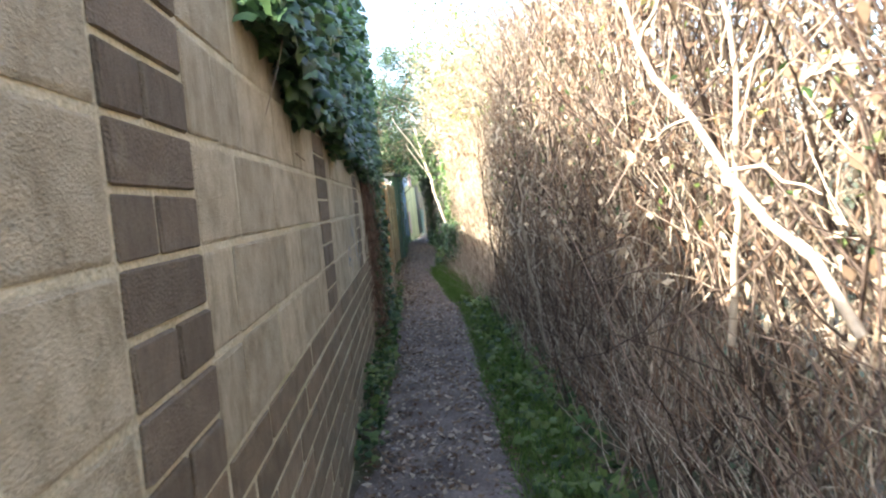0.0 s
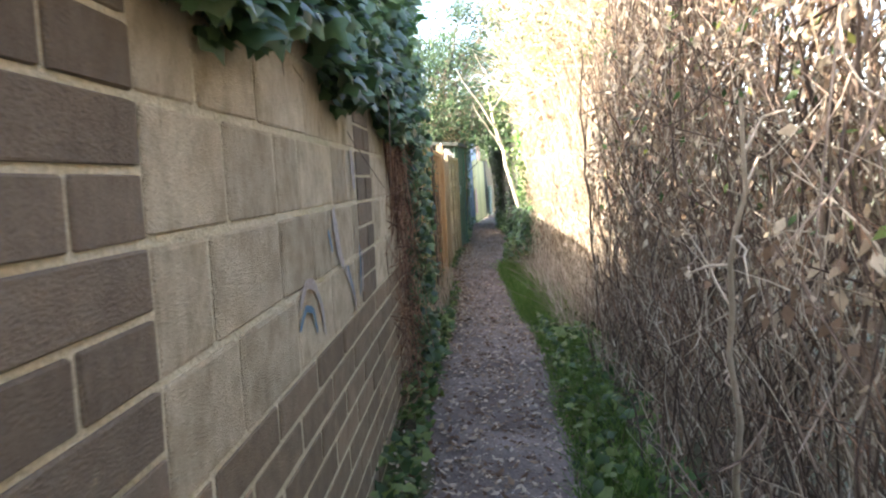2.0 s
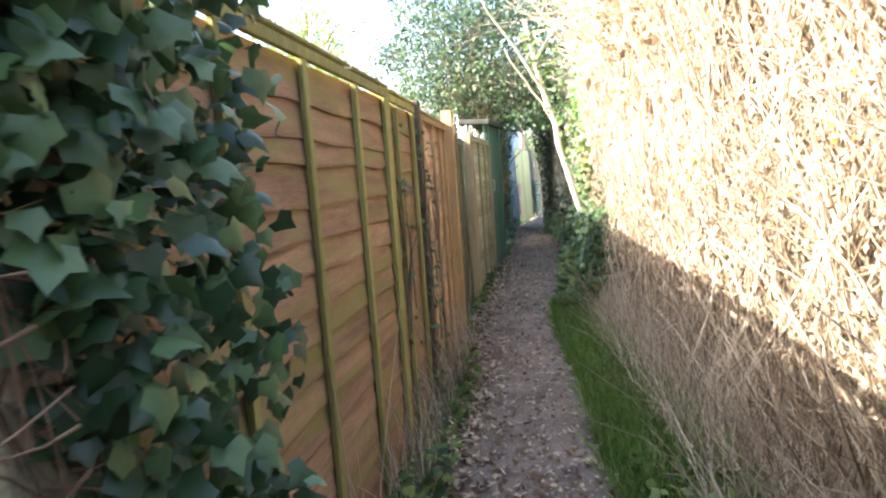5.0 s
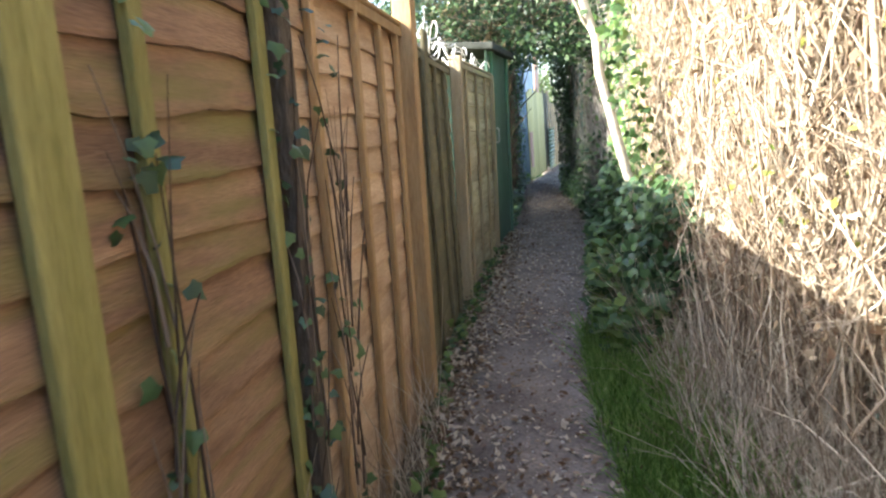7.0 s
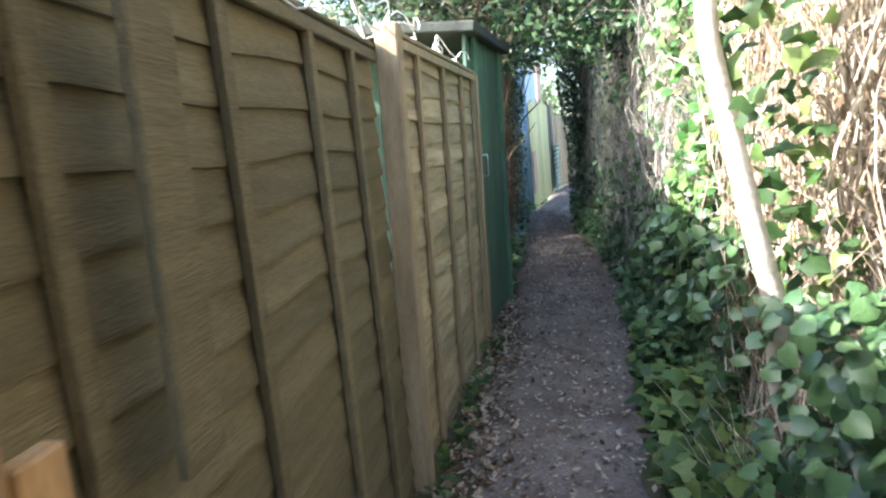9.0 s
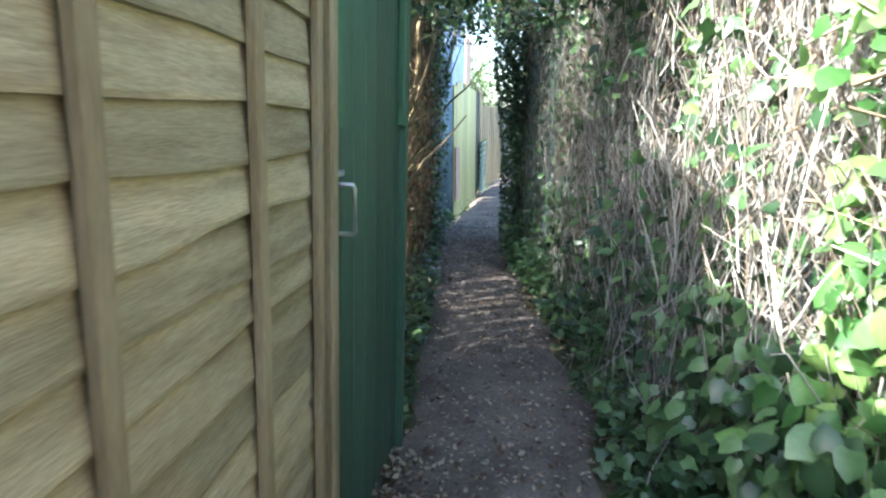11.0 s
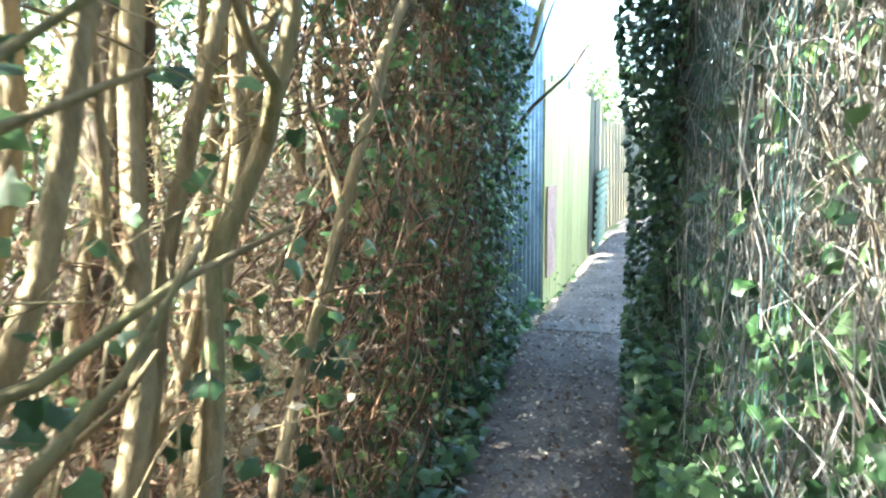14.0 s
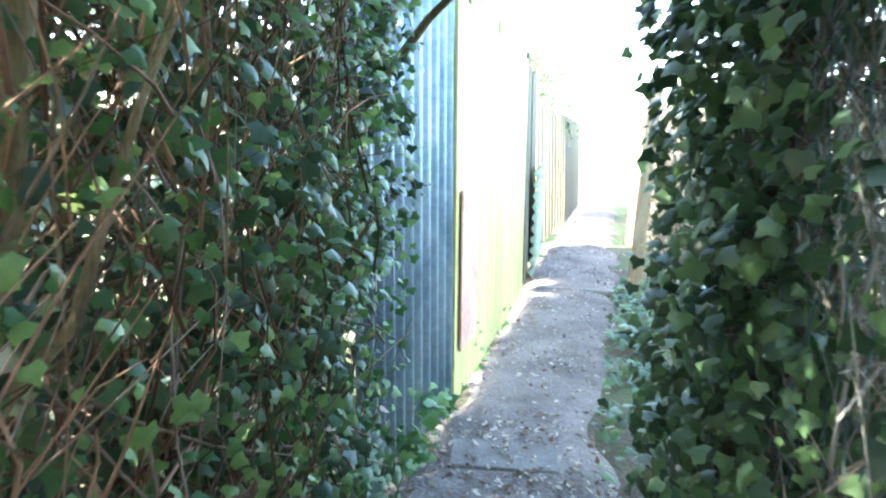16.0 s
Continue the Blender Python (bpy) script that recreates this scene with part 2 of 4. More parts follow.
def bevelled(sx, sy, sz, bevel=0.006, jitter=0.0, segs=1):
    bm = bmesh.new()
    bmesh.ops.create_cube(bm)
    for v in bm.verts:
        v.co = Vector((v.co.x * sx, v.co.y * sy, v.co.z * sz))
    bmesh.ops.bevel(bm, geom=bm.edges[:], offset=bevel, segments=segs, affect="EDGES")
    if jitter:
        for v in bm.verts:
            v.co += Vector(rng.uniform(-jitter, jitter, 3))
    return bm


def box_part(name, centre, size, mat, parent, bevel=0.005, jitter=0.0, label="", rot=(0, 0, 0)):
    ob = part(name, bevelled(*size, bevel, jitter), mat, parent, label)
    ob.matrix_basis = pose(*centre, *rot)
    return ob


def empty(name, m, label, category, group="", kind=""):
    ob = new(name)
    ob.empty_display_size = 0.1
    ob.matrix_basis = m
    return tagged(ob, label, category, group, kind)


def unit(a):
    return a / np.maximum(np.linalg.norm(a, axis=-1, keepdims=True), 1e-9)


def twig_arrays(P, D, L, R, bend, seg=3, sides=3):
    """Thin bent tapered stems: feet P, directions D, lengths L, radii R, sideways bends."""
    n = len(P)
    D = unit(D)
    ref = np.where(np.abs(D[:, 2:3]) > 0.8, np.array([[1.0, 0, 0]]), np.array([[0, 0, 1.0]]))
    U = unit(np.cross(D, ref))
    W = np.cross(D, U)
    t = np.linspace(0, 1, seg + 1)[None, :, None]
    L = np.asarray(L).reshape(-1, 1, 1)
    mid = P[:, None, :] + D[:, None, :] * L * t + bend[:, None, :] * L * t * t
    r = np.asarray(R).reshape(-1, 1, 1) * (1 - 0.65 * t)
    V = np.stack([mid + r * (U[:, None, :] * math.cos(a) + W[:, None, :] * math.sin(a)) for a in np.arange(sides) * 2 * math.pi / sides], 2)
    idx = np.arange(n * (seg + 1) * sides).reshape(n, seg + 1, sides)
    nxt = np.roll(idx, -1, 2)
    F = np.stack([idx[:, :-1], nxt[:, :-1], nxt[:, 1:], idx[:, 1:]], -1).reshape(-1, 4)
    return V.reshape(-1, 3), F


IVY = np.array([(0, .38, .03), (0, 0, 0), (-.42, -.1, -.10), (-.56, .36, -.16), (-.27, .55, -.06), (0, 1.0, -.12), (.27, .55, -.06), (.56, .36, -.16), (.42, -.1, -.10)])
IVY_F = np.array([(0, i, i + 1) for i in range(1, 8)] + [(0, 8, 1)])
OVAL = np.array([(0, 0, 0), (-.26, .4, -.07), (0, 1.0, -.05), (.26, .4, -.07)])
OVAL_F = np.array([(0, 2, 1), (0, 3, 2)])


BROAD = np.array([(0, .45, .05), (0, .05, 0), (-.3, -.05, -.05), (-.46, .25, -.09), (-.36, .62, -.08), (0, 1.0, -.12), (.36, .62, -.08), (.46, .25, -.09), (.3, -.05, -.05)])


def leaf_arrays(P, N, T, size, shape=IVY, faces=IVY_F):
    """Leaves at P with normals N and tips towards T."""
    N = unit(N)
    T = unit(T - N * (T * N).sum(-1, keepdims=True))
    S = np.cross(T, N)
    size = np.asarray(size).reshape(-1, 1, 1)
    V = P[:, None, :] + size * (shape[None, :, 0:1] * S[:, None] + shape[None, :, 1:2] * T[:, None] + shape[None, :, 2:3] * N[:, None])
    F = faces[None] + (np.arange(len(P)) * len(shape))[:, None, None]
    return V.reshape(-1, 3), F.reshape(-1, 3)


def tube_arrays(pts, rads, sides=8, closed_tip=True):
    """One tube along points, with a radius at each."""
    pts = np.asarray(pts, float)
    rads = np.broadcast_to(np.asarray(rads, float), (len(pts),))
    d = unit(np.gradient(pts, axis=0))
    ref = np.array([1.0, 0.13, 0]) if abs(d[0][2]) > 0.7 else np.array([0, 0, 1.0])
    u = unit(np.cross(d, ref))
    w = np.cross(d, u)
    a = np.arange(sides) * 2 * math.pi / sides
    V = pts[:, None] + rads[:, None, None] * (u[:, None] * np.cos(a)[None, :, None] + w[:, None] * np.sin(a)[None, :, None])
    idx = np.arange(len(pts) * sides).reshape(len(pts), sides)
    nx = np.roll(idx, -1, 1)
    F = np.stack([idx[:-1], nx[:-1], nx[1:], idx[1:]], -1).reshape(-1, 4)
    return V.reshape(-1, 3), F


def merge(chunks):
    Vs, Fs, o = [], [], 0
    for V, F in chunks:
        Vs.append(V)
        Fs.append(F + o)
        o += len(V)
    return np.concatenate(Vs), np.concatenate(Fs)


def wander(a, b, n, amp):
    """Points from a to b that wander sideways, as a stem does."""
    t = np.linspace(0, 1, n)[:, None]
    p = np.asarray(a) * (1 - t) + np.asarray(b) * t
    off = np.cumsum(rng.normal(0, amp, (n, 3)), 0)
    off -= t * off[-1]
    off[0] = 0
    return p + off


def rnd(n, lo, hi):
    return rng.uniform(lo, hi, n)


def along(line, y):
    """x of a line of (y, x) pairs at y."""
    ys, xs = zip(*line)
    return np.interp(y, ys, xs)


# ---- ground and path ----
def uneven(x, y, amp):
    return amp * (np.sin(x * 3.1 + y * 1.7) + np.sin(y * 2.3 - x * 1.3) + np.sin(x * 7.7 + y * 5.1) * 0.5) / 2.5


def sheet(name, xs, ys, zf, mat, label):
    X, Y = np.meshgrid(xs, ys)
    V = np.stack([X, Y, zf(X, Y)], -1).reshape(-1, 3)
    idx = np.arange(X.size).reshape(X.shape)
    F = np.stack([idx[:-1, :-1], idx[:-1, 1:], idx[1:, 1:], idx[1:, :-1]], -1).reshape(-1, 4)
    return fast(name, V, F, mat, label=label, smooth=True, kind="structure")


PATH_L = [(-6, -0.35), (0, -0.42), (4.8, -0.47), (8, -0.6), (10.8, -0.72), (12, -0.93), (14, -0.98), (17.8, -1.04), (20, -1.12), (21.5, -1.22), (23.7, -1.25), (27, -0.95), (32, -0.5), (39, 0.3), (60, 2.4)]
PATH_R = [(-6, 0.42), (0, 0.32), (4.8, 0.2), (8, 0.14), (10.8, -0.06), (12, -0.2), (14, -0.26), (17.8, -0.17), (20, -0.38), (21.5, -0.58), (23.7, -0.62), (27, -0.2), (32, 0.25), (39, 1.06), (60, 3.2)]
gx = np.concatenate([[-400, -120, -40, -15, -8], np.arange(-5, 5.01, 0.14), [8, 15, 40, 120, 400]])
gy = np.concatenate([[-400, -120, -40, -15], np.arange(-7, 46.01, 0.16), [60, 120, 400]])
sheet("ground", gx, gy, lambda x, y: uneven(x, y, 0.022) - 0.02, M_SOIL, "dark bare soil under hedges and fences")
_t = np.linspace(0, 1, 15)
_ys = np.arange(-6, 60, 0.11)
_L, _R = along(PATH_L, _ys) - 0.12, along(PATH_R, _ys) + 0.12
_L = _L + 0.05 * np.sin(_ys * 3.7) + 0.035 * np.sin(_ys * 9.1)
_R = _R + 0.05 * np.sin(_ys * 4.3 + 1) + 0.035 * np.sin(_ys * 8.3)
PX = _L[:, None] * (1 - _t) + _R[:, None] * _t
PY = np.repeat(_ys[:, None], 15, 1)
PZ = 0.034 - 0.085 * np.abs(2 * _t - 1)[None] ** 4 + uneven(PX * 2, PY * 2, 0.006)
_i = np.arange(PX.size).reshape(PX.shape)
fast("path", np.stack([PX, PY, PZ], -1), np.stack([_i[:-1, :-1], _i[:-1, 1:], _i[1:, 1:], _i[1:, :-1]], -1).reshape(-1, 4), M_PATH,
     label="trodden dirt footpath with fine gravel", smooth=True, kind="structure")

# gravel and dead leaves
n = 9000
y = rnd(n, 1.5, 30)
u = rng.normal(0.5, 0.33, n).clip(-0.25, 1.25)
x = along(PATH_L, y) * (1 - u) + along(PATH_R, y) * u
OCT = np.array([(1, 0, 0), (0, 1, 0), (-1, 0, 0), (0, -1, 0), (0, 0, .7), (0, 0, -.7)])
OCT_F = np.array([(0, 1, 4), (1, 2, 4), (2, 3, 4), (3, 0, 4), (1, 0, 5), (2, 1, 5), (3, 2, 5), (0, 3, 5)])
s = 0.004 + 0.009 * rng.random(n) ** 2
V = np.stack([x, y, np.where(np.abs(u - .5) < .5, 0.031, 0.012)], -1)[:, None] + OCT[None] * s[:, None, None] * rng.uniform(.6, 1.3, (n, 1, 3))
fast("gravel", V, (OCT_F[None] + (np.arange(n) * 6)[:, None, None]).reshape(-1, 3), M_STONE, label="small grey and tan stones on the path", kind="stuff")


def litter(name, n, y0, y1, spread, label, mat=M_LITTER, size=(0.015, 0.05)):
    y = rnd(n, y0, y1)
    u = rng.normal(0.5, spread, n).clip(-0.7, 1.7)
    x = along(PATH_L, y) * (1 - u) + along(PATH_R, y) * u
    P = np.stack([x, y, 0.036 + 0.012 * rng.random(n)], -1)
    N = np.stack([rng.normal(0, .35, n), rng.normal(0, .35, n), np.ones(n)], -1)
    V, F = leaf_arrays(P, N, rng.normal(0, 1, (n, 3)), rnd(n, *size), OVAL, OVAL_F)
    fast(name, V, F, mat, label=label, kind="stuff")


litter("leaf_litter", 13000, 1, 24, 0.45, "scattered brown dead leaves on the path")
litter("leaf_litter", 1500, 22, 33, 0.35, "pale dead leaves and chippings on the path")

litter("leaf_litter", 1400, 3.0, 9.5, 0.42, "larger curled brown leaves on the path", size=(0.03, 0.07))
n = 3200
y = rnd(n, 9.0, 17.0)
P = np.stack([along(PATH_L, y) + np.abs(rng.normal(0, 0.13, n)) - 0.1, y, 0.03 + 0.02 * rng.random(n)], -1)
V, F = leaf_arrays(P, rng.normal(0, .4, (n, 3)) + np.array([0, 0, 1.0]), rng.normal(0, 1, (n, 3)), rnd(n, 0.025, 0.06), OVAL, OVAL_F)
fast("leaf_litter", V, F, M_LITTER, label="drifted pale brown leaves along the fence foot", kind="stuff")

# concrete edging across the path beyond the tunnel
for cy, cx, w, d in ((23.62, -0.95, 0.46, 0.26), (27.12, -0.5, 0.72, 0.12)):
    ob = part("paving_slab", bevelled(w, d, 0.05, 0.008, 0.002), M_SLAB)
    ob.matrix_basis = pose(cx, cy, 0.016, 0, 0, 4)
    tagged(ob, "worn grey concrete slab set in the dirt path", "slab", "slabs across the path")


# ---- block wall ----
def unit_block(name, mat, jitter):
    me = bpy.data.meshes.new(name)
    bm = bevelled(1, 1, 1, 0.035, jitter)
    bm.to_mesh(me)
    bm.free()
    me.materials.append(mat)
    return me


WALL_TURN = math.degrees(math.atan(0.055))
WALL_TOP = 2.035
bm = bmesh.new()
bmesh.ops.create_cube(bm)
for v in bm.verts:
    v.co = Vector((-0.1 + v.co.x * 0.2 + 0.0005, 2.1 + v.co.y * 10.4, 0.95 + v.co.z * 2.14))
wall = part("wall_left", bm, M_MORTAR)
wall.matrix_basis = pose(-0.42, 0, 0, 0, 0, WALL_TURN)
tagged(wall, "tan concrete block wall with dark brick columns and plinth", "wall", kind="structure")
BLOCKS = [unit_block("block", M_BLOCK, 0.012) for _ in range(4)]
DARKS = [unit_block("dark_block", M_DARK, 0.015) for _ in range(3)]
PLINTHS = [unit_block("plinth_block", M_PLINTH, 0.015) for _ in range(3)]
COLUMNS = [(-1.36, -0.97), (0.94, 1.33), (3.21, 3.61), (5.46, 5.85)]


def lay(meshes, y0, y1, z0, z1, proud=0.0):
    ob = new(meshes[0].name, meshes[int(rng.integers(len(meshes)))])
    ob.parent = wall
    ob.location = (-0.05 + proud + rng.uniform(-0.0015, 0.0015), (y0 + y1) / 2, (z0 + z1) / 2)
    ob.scale = (0.11, y1 - y0, z1 - z0)
    ob.rotation_euler = (rng.uniform(-0.006, 0.006), 0, rng.uniform(-0.004, 0.004))


# five courses of large blocks between the columns
edges = [-3.1] + [e for c in COLUMNS for e in c] + [7.3]
for k in range(5):
    z0 = 0.915 + 0.225 * k
    for a, b in zip(edges[::2], edges[1::2]):
        y = a + 0.006
        first = True
        while y < b - 0.02:
            w = float(rng.choice([0.44, 0.44, 0.215, 0.33])) if not (first and k % 2) else 0.215
            if b - (y + w) < 0.14:
                w = b - y - 0.006
            lay(BLOCKS, y, y + w, z0 + 0.009, z0 + 0.217)
            y += w + 0.014
            first = False
    for a, b in COLUMNS:
        for half in range(2):
            zz = z0 + half * 0.1125
            if (2 * k + half) % 2:
                lay(DARKS, a + 0.006, b - 0.006, zz + 0.007, zz + 0.106, 0.003)
            else:
                m = (a + b) / 2 + rng.uniform(-0.03, 0.03)
                lay(DARKS, a + 0.006, m - 0.007, zz + 0.007, zz + 0.106, 0.003)
                lay(DARKS, m + 0.007, b - 0.006, zz + 0.007, zz + 0.106, 0.003)
# plinth of low courses
for k in range(8):
    z1 = 0.909 - 0.113 * k
    y = -3.1 + (0.2 if k % 2 else 0)
    while y < 7.25:
        w = min(0.39, 7.3 - y)
        lay(PLINTHS, y, y + w, z1 - 0.097, z1, 0.0)
        y += w + 0.015


def stroke(name, pts, width, mat, label):
    """A brushed or sprayed stroke lying 3 mm before the wall's face."""
    pts = np.asarray(pts, float)
    t = np.linspace(0, 1, 14)
    k = np.linspace(0, 1, len(pts))
    py, pz = np.interp(t, k, pts[:, 0]), np.interp(t, k, pts[:, 1])
    d = unit(np.stack([np.gradient(py), np.gradient(pz)], -1))
    w = width * (0.5 + 0.5 * np.sin(np.pi * (0.1 + 0.85 * t))) * rng.uniform(.8, 1.2, 14)
    a = np.stack([np.full(14, 0.0105), py - d[:, 1] * w, pz + d[:, 0] * w], -1)
    b = np.stack([np.full(14, 0.0105), py + d[:, 1] * w, pz - d[:, 0] * w], -1)
    V = np.concatenate([a, b])
    F = np.array([(i, i + 1, 15 + i, 14 + i) for i in range(13)])
    fast(name, V, F, mat, wall, label)


for pts, wide, paint, tone in (
        ([(4.93, 1.36), (4.96, 1.27), (5.0, 1.19), (5.06, 1.14)], 0.034, M_PALE, "pale"),
        ([(5.08, 1.13), (5.16, 1.08), (5.23, 1.0), (5.25, 0.93)], 0.024, M_PALE, "pale"),
        ([(5.13, 1.13), (5.17, 1.07), (5.23, 1.0)], 0.013, M_BLUE, "blue"),
        ([(5.40, 1.19), (5.41, 1.1), (5.39, 1.02), (5.36, 0.97)], 0.012, M_BLUE, "blue"),
        ([(5.45, 1.16), (5.45, 1.06), (5.43, 0.98)], 0.015, M_PALE, "pale"),
        ([(4.83, 1.29), (4.86, 1.24), (4.88, 1.21)], 0.012, M_BLUE, "blue"),
        ([(5.33, 1.58), (5.36, 1.49), (5.37, 1.42)], 0.034, M_PALE, "pale"),
        ([(4.42, 1.1), (4.5, 1.16), (4.6, 1.14), (4.68, 1.05), (4.7, 0.96)], 0.016, M_PALE, "pale"),
        ([(4.4, 1.04), (4.48, 1.09), (4.56, 1.07), (4.6, 0.99)], 0.012, M_BLUE, "blue")):
    stroke("graffiti_stroke", pts, wide, paint, "faded %s paint stroke" % tone)


# ---- wooden fence ----
def wavy_board(length, height, thick, name, mat, seed):
    """A lapped board, thicker at its lower edge, which keeps the wavy line of the log."""
    r = np.random.default_rng(seed)
    k = 13
    y = np.linspace(0, length, k)
    low = 0.008 * np.sin(y * r.uniform(4, 8) + r.uniform(0, 6)) + r.normal(0, 0.002, k)
    V, F = [], []
    for yy, lo in zip(y, low):
        V += [(0.0, yy, lo - height / 2), (0.019 + thick, yy, lo - height / 2 + 0.002), (0.02 + thick, yy, lo - height / 2 + 0.012), (0.005, yy, height / 2), (-0.004, yy, height / 2)]
    for i in range(k - 1):
        for j in range(5):
            a, b = i * 5 + j, i * 5 + (j + 1) % 5
            F.append((a, b, b + 5, a + 5))
    V, F = np.array(V), np.array(F)
    me = bpy.data.meshes.new(name)
    me.from_pydata(V.tolist(), [], F.tolist())
    me.polygons.foreach_set("use_smooth", [False] * len(F))
    me.update()
    me.materials.append(mat)
    return me


def fence_panel(y0, x0, y1, x1, top, mat, batten_mat, battens, label, base=-0.02, lean=0.0, gaps=(), cap=True, pitch=0.112):
    L = math.hypot(x1 - x0, y1 - y0)
    turn = math.degrees(math.atan2(-(x1 - x0), y1 - y0))
    p = empty("fence_panel", pose(x0, y0, 0, 0, lean, turn), label, "")
    p.parent = fence
    meshes = [wavy_board(L - 0.02, pitch + 0.035, 0.002, "board", mat, 11 * k + int(y0 * 10)) for k in range(4)]
    k, z = 0, base + pitch / 2
    while z < top - 0.03:
        ob = new("board", meshes[k % 4])
        ob.parent = p
        dz = 0.022 if k in gaps else rng.uniform(-0.004, 0.004)
        ob.matrix_basis = pose(0, 0.01, z + dz, rng.uniform(-0.25, 0.25), 0, 0)
        z += pitch
        k += 1
    for b in battens:
        box_part("batten", (0.034, b, (top + base) / 2), (0.022, 0.042, top - base - 0.02), batten_mat, p, 0.003, 0.001, rot=(rng.uniform(-.25, .25), 0, 0))
    box_part("top_rail", (0.036, L / 2, top - 0.03), (0.022, L - 0.03, 0.04), batten_mat, p, 0.003)
    if cap:
        box_part("capping_strip", (0.012, L / 2, top + 0.008), (0.07, L, 0.018), batten_mat, p, 0.004)
    return p


def fence_post(x, y, top, mat, label, size=0.085, lean=0.0):
    ob = part("fence_post", bevelled(size, size, top + 0.35, 0.006, 0.002), mat)
    ob.matrix_basis = pose(x + 0.035, y, (top - 0.35) / 2, 0, lean, 2)
    ob.parent = fence
    return tagged(ob, label)


fence = empty("fence", pose(0, 0, 0), "run of lapped timber fence panels between posts", "fence")
FENCE = [(7.0, -0.91), (9.72, -1.0), (10.56, -1.03), (11.92, -1.08), (14.02, -1.2), (15.95, -1.16)]
fx = lambda y: float(along(FENCE, y))
fence_panel(7.12, fx(7.12) - 0.03, 9.72, fx(9.72), 1.84, M_WOOD_OLD, M_BATTEN_OLD, (0.26, 0.83, 1.42, 2.02, 2.53), "mossy brown lap fence panel with green-stained battens", gaps=(13,), cap=True)
fence_panel(9.74, fx(9.74), 10.44, fx(10.44), 1.83, M_WOOD_OLD, M_BATTEN_OLD, (0.16, 0.63), "narrow mossy brown lap fence panel", gaps=(10,))
fence_panel(10.47, fx(10.47), 11.91, fx(11.91), 1.81, M_WOOD_NEW, M_BATTEN_NEW, (0.25, 0.69, 1.03, 1.33), "orange-brown larch lap fence panel with wavy boards", gaps=(4,))
fence_panel(11.93, fx(11.93), 14.01, fx(14.01), 1.79, M_WOOD_OLIVE, M_WOOD_OLIVE, (0.26, 0.78, 1.3, 1.72), "olive-green stained lap fence panel leaning", lean=-1.5)
fence_panel(14.03, fx(14.03), 16.03, fx(15.95), 1.86, M_WOOD_GREY, M_BATTEN_GREY, (0.46, 1.0, 1.53, 1.94), "weathered olive-brown lap fence panel with pale battens", gaps=(7,))
box_part("repair_board", (0, 0, 0), (0.02, 0.11, 0.85), M_WOOD_OLIVE, None, 0.004)
_rb = bpy.data.objects["repair_board"]
_rb.matrix_basis = pose(fx(12.32) + 0.075, 12.32, 1.42, 0, 0, 3)
tagged(_rb, "short olive timber board nailed over a fence panel", "board")
fence_post(fx(9.69) - 0.035, 9.69, 1.86, M_BATTEN_OLD, "mossy green square timber fence post", 0.085)
fence_post(fx(10.455), 10.455, 1.86, M_BARK_DARK, "dark timber fence post with creeper", 0.07)
fence_post(fx(11.92) + 0.02, 11.92, 1.93, M_BATTEN_NEW, "orange-brown square timber fence post", 0.09)
fence_post(fx(14.02) + 0.01, 14.02, 1.88, M_BATTEN_GREY, "grey-brown square timber fence post", 0.09)
fence_post(-1.02, 7.28, 1.85, M_BATTEN_OLD, "mossy timber fence post at the wall's end", 0.09)
box_part("fence_brace", (0, 0, 0), (0.03, 0.07, 1.15), M_BATTEN_NEW, None, 0.004)
_br = bpy.data.objects["fence_brace"]
_br.matrix_basis = pose(fx(12.02) + 0.06, 12.03, 0.58, 0, 0, 3)
tagged(_br, "short orange-brown timber stake beside the fence post", "stake")

# pale wire along the fence's top
for k, (ya, yb, za) in enumerate(((12.1, 14.1, 1.86), (12.6, 15.6, 1.93), (13.2, 15.9, 1.9), (7.6, 9.6, 1.9))):
    ys = np.linspace(ya, yb, 60)
    zz = za + 0.05 * np.sin(ys * 9 + k * 2) + 0.04 * np.sin(ys * 21 + k)
    xx = np.array([fx(v) for v in ys]) + 0.04 * np.sin(ys * 13 + k)
    V, F = tube_arrays(np.stack([xx, ys, zz], -1), 0.004, 5)
    fast("wire", V, F, M_WIRE, label="tangled pale wire along the fence top", smooth=True)["category"] = "wire"

# ---- green shed ----
shed = empty("shed", pose(-1.155, 15.97, 0, 0, 0, -4), "dark green painted timber shed with closed door", "shed")
for k in range(8):
    w = 1.17 / 8
    box_part("front_board", (-0.012, (k + 0.5) * w, 1.03), (0.024, w - 0.003, 2.22), M_GREEN, shed, 0.003, 0.0006)
for cy in (0.19, 1.135):
    box_part("corner_board", (0.014, cy, 1.82), (0.026, 0.115, 0.68), M_GREEN_LIGHT, shed, 0.003, label="lighter green cover board")
box_part("corner_post", (0.004, 1.15, 1.05), (0.05, 0.05, 2.1), M_GREEN, shed, 0.004)
box_part("door_post", (0.018, 0.105, 0.93), (0.05, 0.05, 1.86), M_BATTEN_GREY, shed, 0.006, 0.002, "weathered bare timber post")
for k in range(9):
    w = 1.6 / 9
    box_part("side_board", (-0.05 - (k + 0.5) * w, 1.165, 1.03), (w - 0.003, 0.022, 2.22), M_GREEN, shed, 0.003)
box_part("roof", (-0.78, 0.58, 2.2), (1.75, 1.4, 0.07), M_FELT, shed, 0.01, label="black felt roof", rot=(0, 4, 0))
box_part("back_panel", (-1.62, 0.58, 1.05), (0.03, 1.16, 2.1), M_GREEN, shed)
